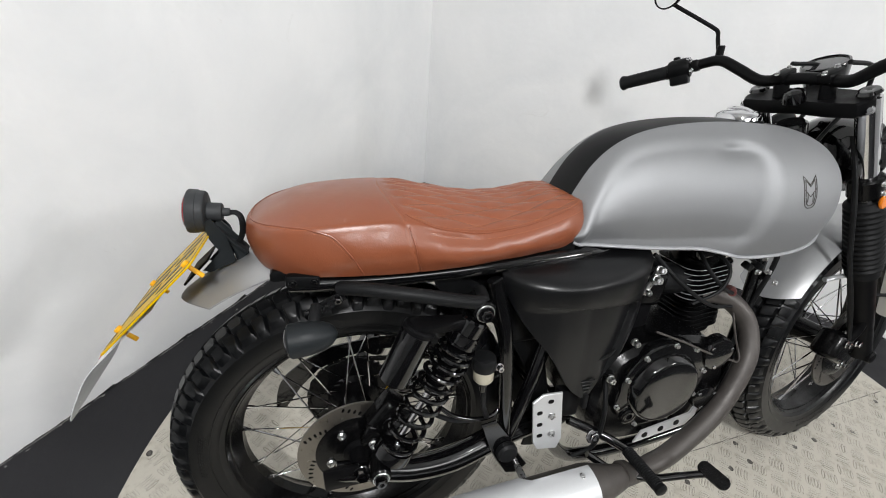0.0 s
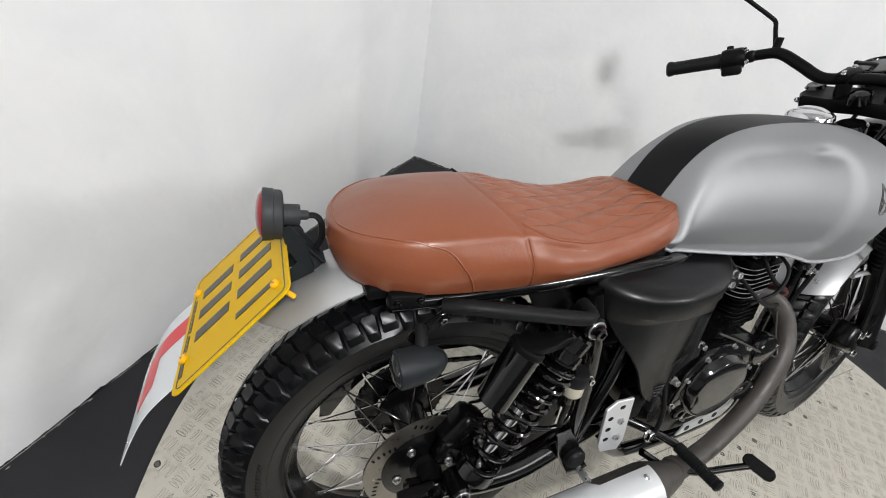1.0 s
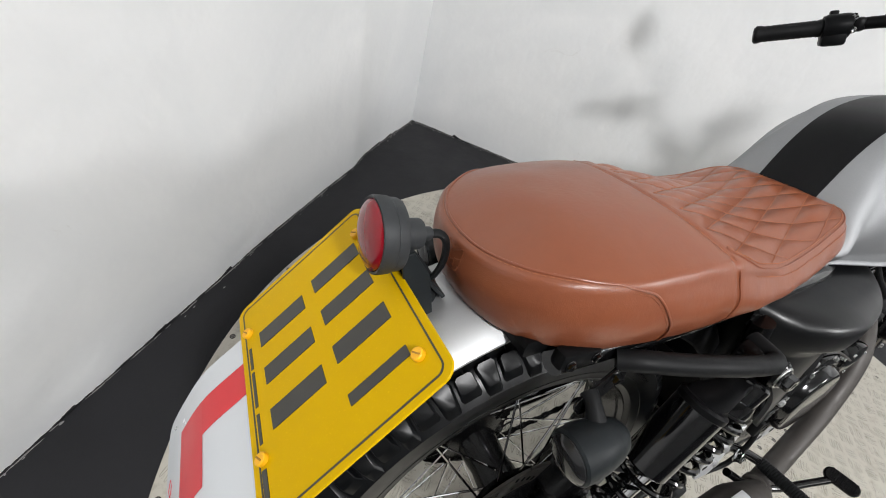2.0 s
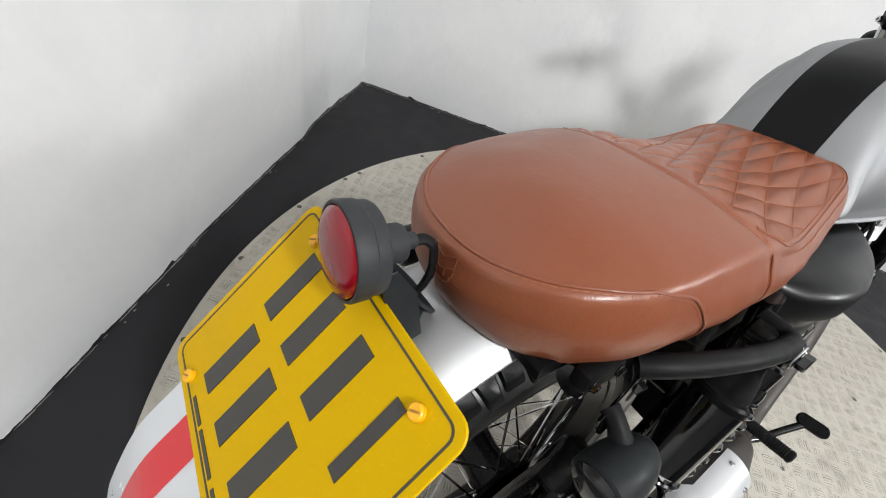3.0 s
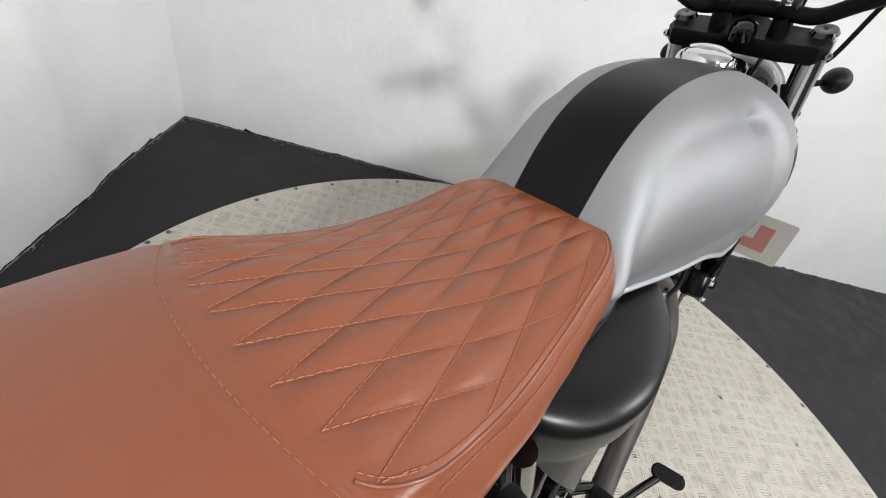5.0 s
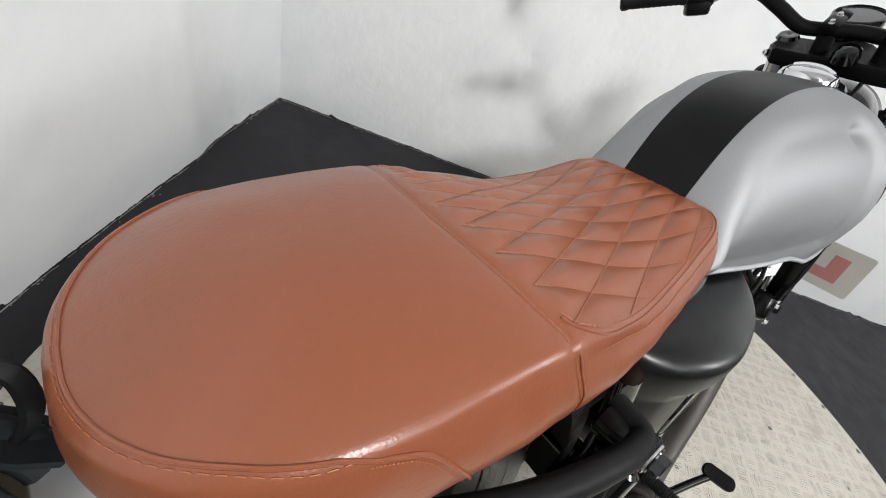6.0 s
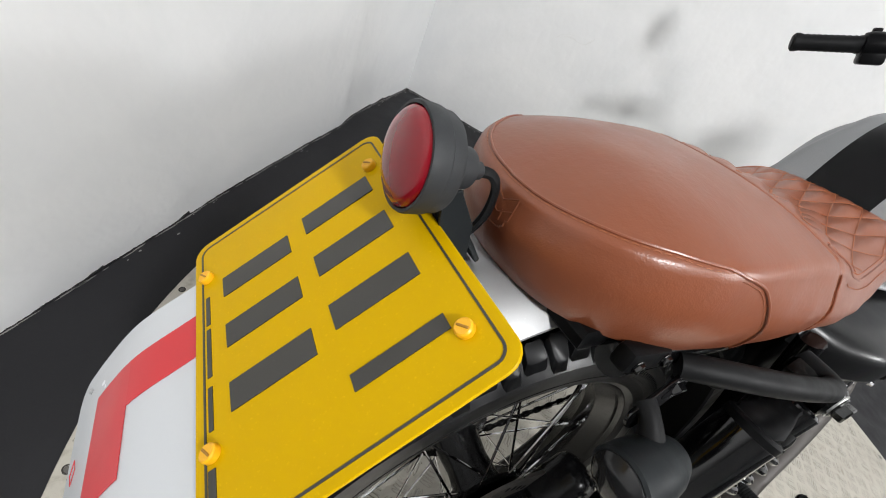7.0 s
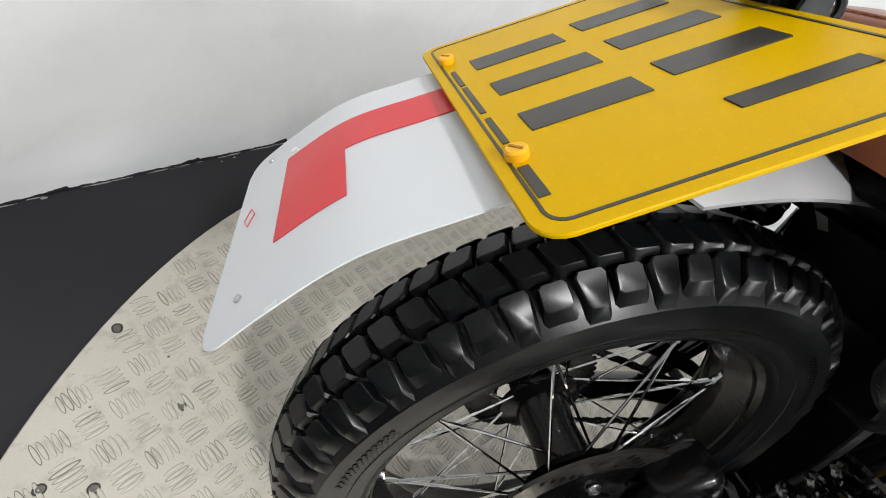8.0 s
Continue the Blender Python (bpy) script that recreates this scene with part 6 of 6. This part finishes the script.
for sd in (-1, 1):
    bm = bmesh.new()
    rod(bm, steered(0.914, sd * 0.042, 0.920), steered(0.904, sd * 0.042, 0.955), 0.0135, 16)
    part("riser", bm, MATT, clamp)
    bm = bmesh.new()
    block(bm, (0.042, 0.026, 0.018), S @ pose(0.902, sd * 0.042, 0.967, 0, -24, 0), 0.005)
    part("bar_clamp", bm, MATT, clamp)
    for dx in (-0.014, 0.014):
        bolt("clamp_bolt", steered(0.900 + dx, sd * 0.042, 0.974 + dx * 0.45), S.to_3x3() @ Vector((-0.4, 0, 0.9)), 0.004, 0.006, STEEL, clamp)

# handlebar
left_bar = [(0.905, 0.0, 0.962), (0.899, 0.050, 0.957), (0.889, 0.085, 0.956), (0.876, 0.125, 0.976), (0.868, 0.168, 0.994), (0.858, 0.200, 0.990), (0.838, 0.240, 0.976), (0.800, 0.290, 0.960), (0.757, 0.349, 0.940)]
lb = [steered(*left_bar[0])] + [Vector(p) for p in left_bar[1:]]
rb = mirrored(lb)
bm = bmesh.new()
tube(bm, list(reversed(rb[1:])) + lb, 0.0112, 14, 6)
bar = part("handlebar", bm, MATT, bike, "matt black handlebar with rubber grips")
for pts, sd in ((lb, 1), (rb, -1)):
    e, f = pts[-1], pts[-2]
    w = (e - f).normalized()
    bm = bmesh.new()
    prof = [(0.0125, -0.112), (0.0165, -0.110), (0.0165, -0.104), (0.0150, -0.100)]
    for k in range(9):
        prof += [(0.0158, -0.096 + 0.0095 * k), (0.0150, -0.090 + 0.0095 * k)]
    prof += [(0.0172, -0.006), (0.0172, 0.0), (0.013, 0.004), (0.0005, 0.0045)]
    lathe(bm, prof, facing(e, w), 20)
    part("grip", bm, RUBBER, bar, "ribbed black rubber grip")
    c = e - w * 0.132
    bm = bmesh.new()
    m = facing(c, w)
    lathe(bm, [(0.013, -0.024), (0.0215, -0.022), (0.0235, -0.016), (0.0240, 0.014), (0.0215, 0.022), (0.013, 0.024)], m, 14)
    block(bm, (0.036, 0.034, 0.040), m @ pose(0, -0.018, 0.001), 0.006, 2)
    sw = part("switch_block", bm, PLASTIC, bar, "black switch block")
    bm = bmesh.new()
    block(bm, (0.014, 0.012, 0.014), m @ pose(-0.010 * sd, 0.024, 0.006), 0.003)
    part("button", bm, PLASTIC, sw)
    bm = bmesh.new()
    block(bm, (0.016, 0.018, 0.020), m @ pose(0.004, -0.022, -0.004), 0.004)
    part("button", bm, RUBBER, sw)
    bm = bmesh.new()
    block(bm, (0.030, 0.026, 0.020), facing(e - w * 0.165, w), 0.006)
    perch = part("lever_perch", bm, MATT, bar)
    bolt("perch_bolt", e - w * 0.160 + Vector((-0.012, 0, 0.010)), (-0.7, 0, 0.6), 0.005, 0.010, CHROME, perch)
    bolt("perch_bolt", e - w * 0.168 + Vector((-0.012, 0, -0.010)), (-0.7, 0, -0.4), 0.005, 0.010, CHROME, perch)
    fwd = Vector((1, 0, 0))
    bm = bmesh.new()
    tube(bm, [e - w * 0.165 + fwd * 0.018, e - w * 0.14 + fwd * 0.040 + Vector((0, 0, 0.004)), e - w * 0.08 + fwd * 0.054 + Vector((0, 0, 0.002)), e - w * 0.01 + fwd * 0.052 + Vector((0, 0, 0.001))], [0.007, 0.0065, 0.0055, 0.0065], 10, 5)
    part("lever", bm, MATT, bar, "black hand lever")

# mirrors
stem_l = [Vector(p) for p in ((0.880, 0.190, 1.000), (0.888, 0.212, 1.040), (0.893, 0.222, 1.056), (0.886, 0.233, 1.066), (0.852, 0.270, 1.094), (0.826, 0.300, 1.116), (0.823, 0.305, 1.124), (0.823, 0.309, 1.140))]
for stem in (stem_l, mirrored(stem_l)):
    bm = bmesh.new()
    tube(bm, stem, 0.0044, 10, 3)
    mir = part("mirror", bm, MATT, bike, "round black bar mirror on thin stem")
    bm = bmesh.new()
    rod(bm, stem[0] - Vector((0, 0, 0.012)), stem[0] + Vector((0, 0, 0.026)), 0.0082, 12)
    part("stem_nut", bm, MATT, mir)
    bm = bmesh.new()
    back = S.to_3x3() @ Vector((-1, 0, 0.12))
    m = facing(stem[-1] + Vector((-0.006, 0, 0.013)), back)
    lathe(bm, [(0.004, -0.016), (0.026, -0.013), (0.043, -0.006), (0.0475, 0.002), (0.0470, 0.005), (0.0445, 0.005), (0.0440, 0.003)], m, 40)
    part("mirror_shell", bm, PLASTIC, mir)
    bm = bmesh.new()
    lathe(bm, [(0.0440, 0.002), (0.0440, 0.0036), (0.0005, 0.0037)], m, 40)
    part("mirror_glass", bm, MIRROR_GLASS, mir)

# dial and headlamp
DIAL = S @ facing((1.000, 0.030, 0.985), (-0.42, 0, 0.9))
bm = bmesh.new()
lathe(bm, [(0.020, -0.040), (0.034, -0.034), (0.039, -0.010), (0.0405, 0.004), (0.0395, 0.008), (0.0365, 0.009), (0.0360, 0.005)], DIAL, 40)
dial = part("speedometer", bm, GLOSS, bike, "round black speedometer")
bm = bmesh.new()
lathe(bm, [(0.0362, 0.003), (0.0362, 0.006), (0.0005, 0.0065)], DIAL, 40)
part("dial_glass", bm, GLASS_FACE, dial)
LAMP = S @ facing((1.045, 0, 0.812), (0.98, 0, -0.06))
bm = bmesh.new()
lathe(bm, [(0.012, -0.075), (0.040, -0.068), (0.064, -0.046), (0.077, -0.016), (0.081, 0.016), (0.081, 0.040), (0.084, 0.044), (0.084, 0.056), (0.078, 0.060), (0.076, 0.054)], LAMP, 48)
lamp = part("headlamp", bm, GLOSS, bike, "gloss black round headlamp")
bm = bmesh.new()
lathe(bm, [(0.077, 0.050), (0.077, 0.056), (0.060, 0.066), (0.030, 0.073), (0.0005, 0.075)], LAMP, 48)
part("lens", bm, clear_lens("headlamp glass", (0.45, 0.46, 0.47)), lamp)
for sd in (-1, 1):
    bm = bmesh.new()
    tube(bm, [steered(0.99, sd * 0.115, 0.815), steered(1.01, sd * 0.100, 0.815), steered(1.04, sd * 0.080, 0.815)], 0.008, 10, 3)
    part("lamp_ear", bm, MATT, lamp)
    bm = bmesh.new()
    m = facing(steered(1.095, sd * 0.143, 0.866), S.to_3x3() @ Vector((1, 0, 0)))
    lathe(bm, [(0.0005, -0.032), (0.008, -0.030), (0.017, -0.020), (0.0212, -0.004), (0.0225, 0.012), (0.0218, 0.017)], m, 28)
    ind = part("front_indicator", bm, RUBBER, bike, "black bullet front indicator with amber lens")
    bm = bmesh.new()
    lathe(bm, [(0.0213, 0.015), (0.0208, 0.020), (0.012, 0.025), (0.0005, 0.026)], m, 28)
    part("lens", bm, AMBER, ind, "amber lens")
    bm = bmesh.new()
    tube(bm, [steered(1.03, sd * 0.085, 0.845), steered(1.06, sd * 0.110, 0.856), steered(1.09, sd * 0.132, 0.864)], 0.0055, 10, 3)
    part("stalk", bm, RUBBER, ind)
    bm = bmesh.new()
    lathe(bm, [(0.020, 0), (0.021, 0.003), (0.019, 0.006), (0.0005, 0.0065)], facing(steered(1.036, sd * 0.130, 0.742), S.to_3x3() @ Vector((0, sd, 0))), 24)
    part("side_reflector", bm, AMBER, bike, "round amber reflector")
for a, b in (((0.93, 0.05, 0.99), (0.99, 0.03, 0.90)), ((0.93, -0.05, 0.99), (0.99, -0.03, 0.89)), ((0.92, -0.16, 1.0), (1.02, -0.10, 0.88))):
    bm = bmesh.new()
    p, q = steered(*a), steered(*b)
    tube(bm, [p, p.lerp(q, 0.3) + Vector((0.06, 0, 0.02)), p.lerp(q, 0.7) + Vector((0.05, 0, -0.01)), q, q + Vector((-0.06, 0, -0.08))], 0.0042, 8, 6)
    part("control_cable", bm, RUBBER, bike)
bm = bmesh.new()
hose = [steered(0.96, -0.08, 0.86), steered(0.96, -0.115, 0.76), steered(1.00, -0.130, 0.62), steered(1.07, -0.132, 0.50), FW @ Vector((-0.10, -0.105, 0.07))]
tube(bm, hose, 0.0048, 8, 6)
part("brake_hose", bm, RUBBER, bike)

# front wheel, guard and brake
front_hub, front_turn = wheel("front_wheel", FW, 0.324, 0.050, bike, 9, 0.050, "black spoked front wheel with chunky tyre")
brake_disc(front_hub, front_turn, 0.120, -0.066, 9, "drilled front brake disc")
mudguard(FW, 0.358, 0.066, -50, 60, "front_mudguard", "satin silver front mudguard", 0.016, 5.0)
for sd in (-1, 1):
    bm = bmesh.new()
    tube(bm, [steered(1.050, sd * 0.080, 0.540), steered(1.090, sd * 0.086, 0.545), steered(1.130, sd * 0.098, 0.552)], 0.0055, 8, 4)
    part("guard_stay", bm, SATIN, bike)
    bm = bmesh.new()
    rod(bm, FW @ Vector((0, sd * 0.075, 0)), FW @ Vector((0, sd * 0.128, 0)), 0.016, 16)
    part("axle_end", bm, MATT, bike)
bm = bmesh.new()
block(bm, (0.090, 0.056, 0.072), FW @ pose(-0.088, -0.078, 0.030, 0, 30, 0), 0.014, 3)
cal = part("front_caliper", bm, CAST, bike, "black front brake caliper")
for x, z in ((-0.105, 0.055), (-0.055, 0.045), (-0.090, -0.005), (-0.060, 0.10)):
    bolt("caliper_bolt", FW @ Vector((x, -0.106, z)), FW.to_3x3() @ Vector((0, -1, 0)), 0.007, 0.010, CHROME, cal)
bm = bmesh.new()
tube(bm, [FW @ Vector(p) for p in ((-0.085, -0.100, 0.06), (-0.070, -0.106, 0.10), (-0.075, -0.100, 0.14))], 0.010, 10, 4)
part("bracket", bm, MATT, cal)

# front learner plate, seen from behind
FLP = Matrix.Translation((1.330, -0.140, 0.464)) @ Matrix(((0, -1, 0), (-0.320, 0, 0.947), (-0.947, 0, -0.320))).transposed().to_4x4()
bm = bmesh.new()
slab(bm, rounded(0.168, 0.150, 0.008), 0.0012, FLP, 0.0003)
flp = part("front_learner_plate", bm, SHEET_BACK, bike, "pale plastic learner plate with faint red letter")
bm = bmesh.new()
block(bm, (0.034, 0.086, 0.0005), FLP @ pose(0.028, 0.0, 0.0016), 0)
part("letter_stem", bm, FAINT_RED, flp, "faint red upright of the letter L")
bm = bmesh.new()
block(bm, (0.050, 0.034, 0.0005), FLP @ pose(-0.014, -0.026, 0.0016), 0)
part("letter_foot", bm, FAINT_RED, flp, "faint red foot of the letter L")
bm = bmesh.new()
tube(bm, [steered(1.16, -0.11, 0.50), (1.23, -0.12, 0.50), (1.30, -0.12, 0.50)], 0.004, 8, 4)
part("plate_stay", bm, MATT, flp)
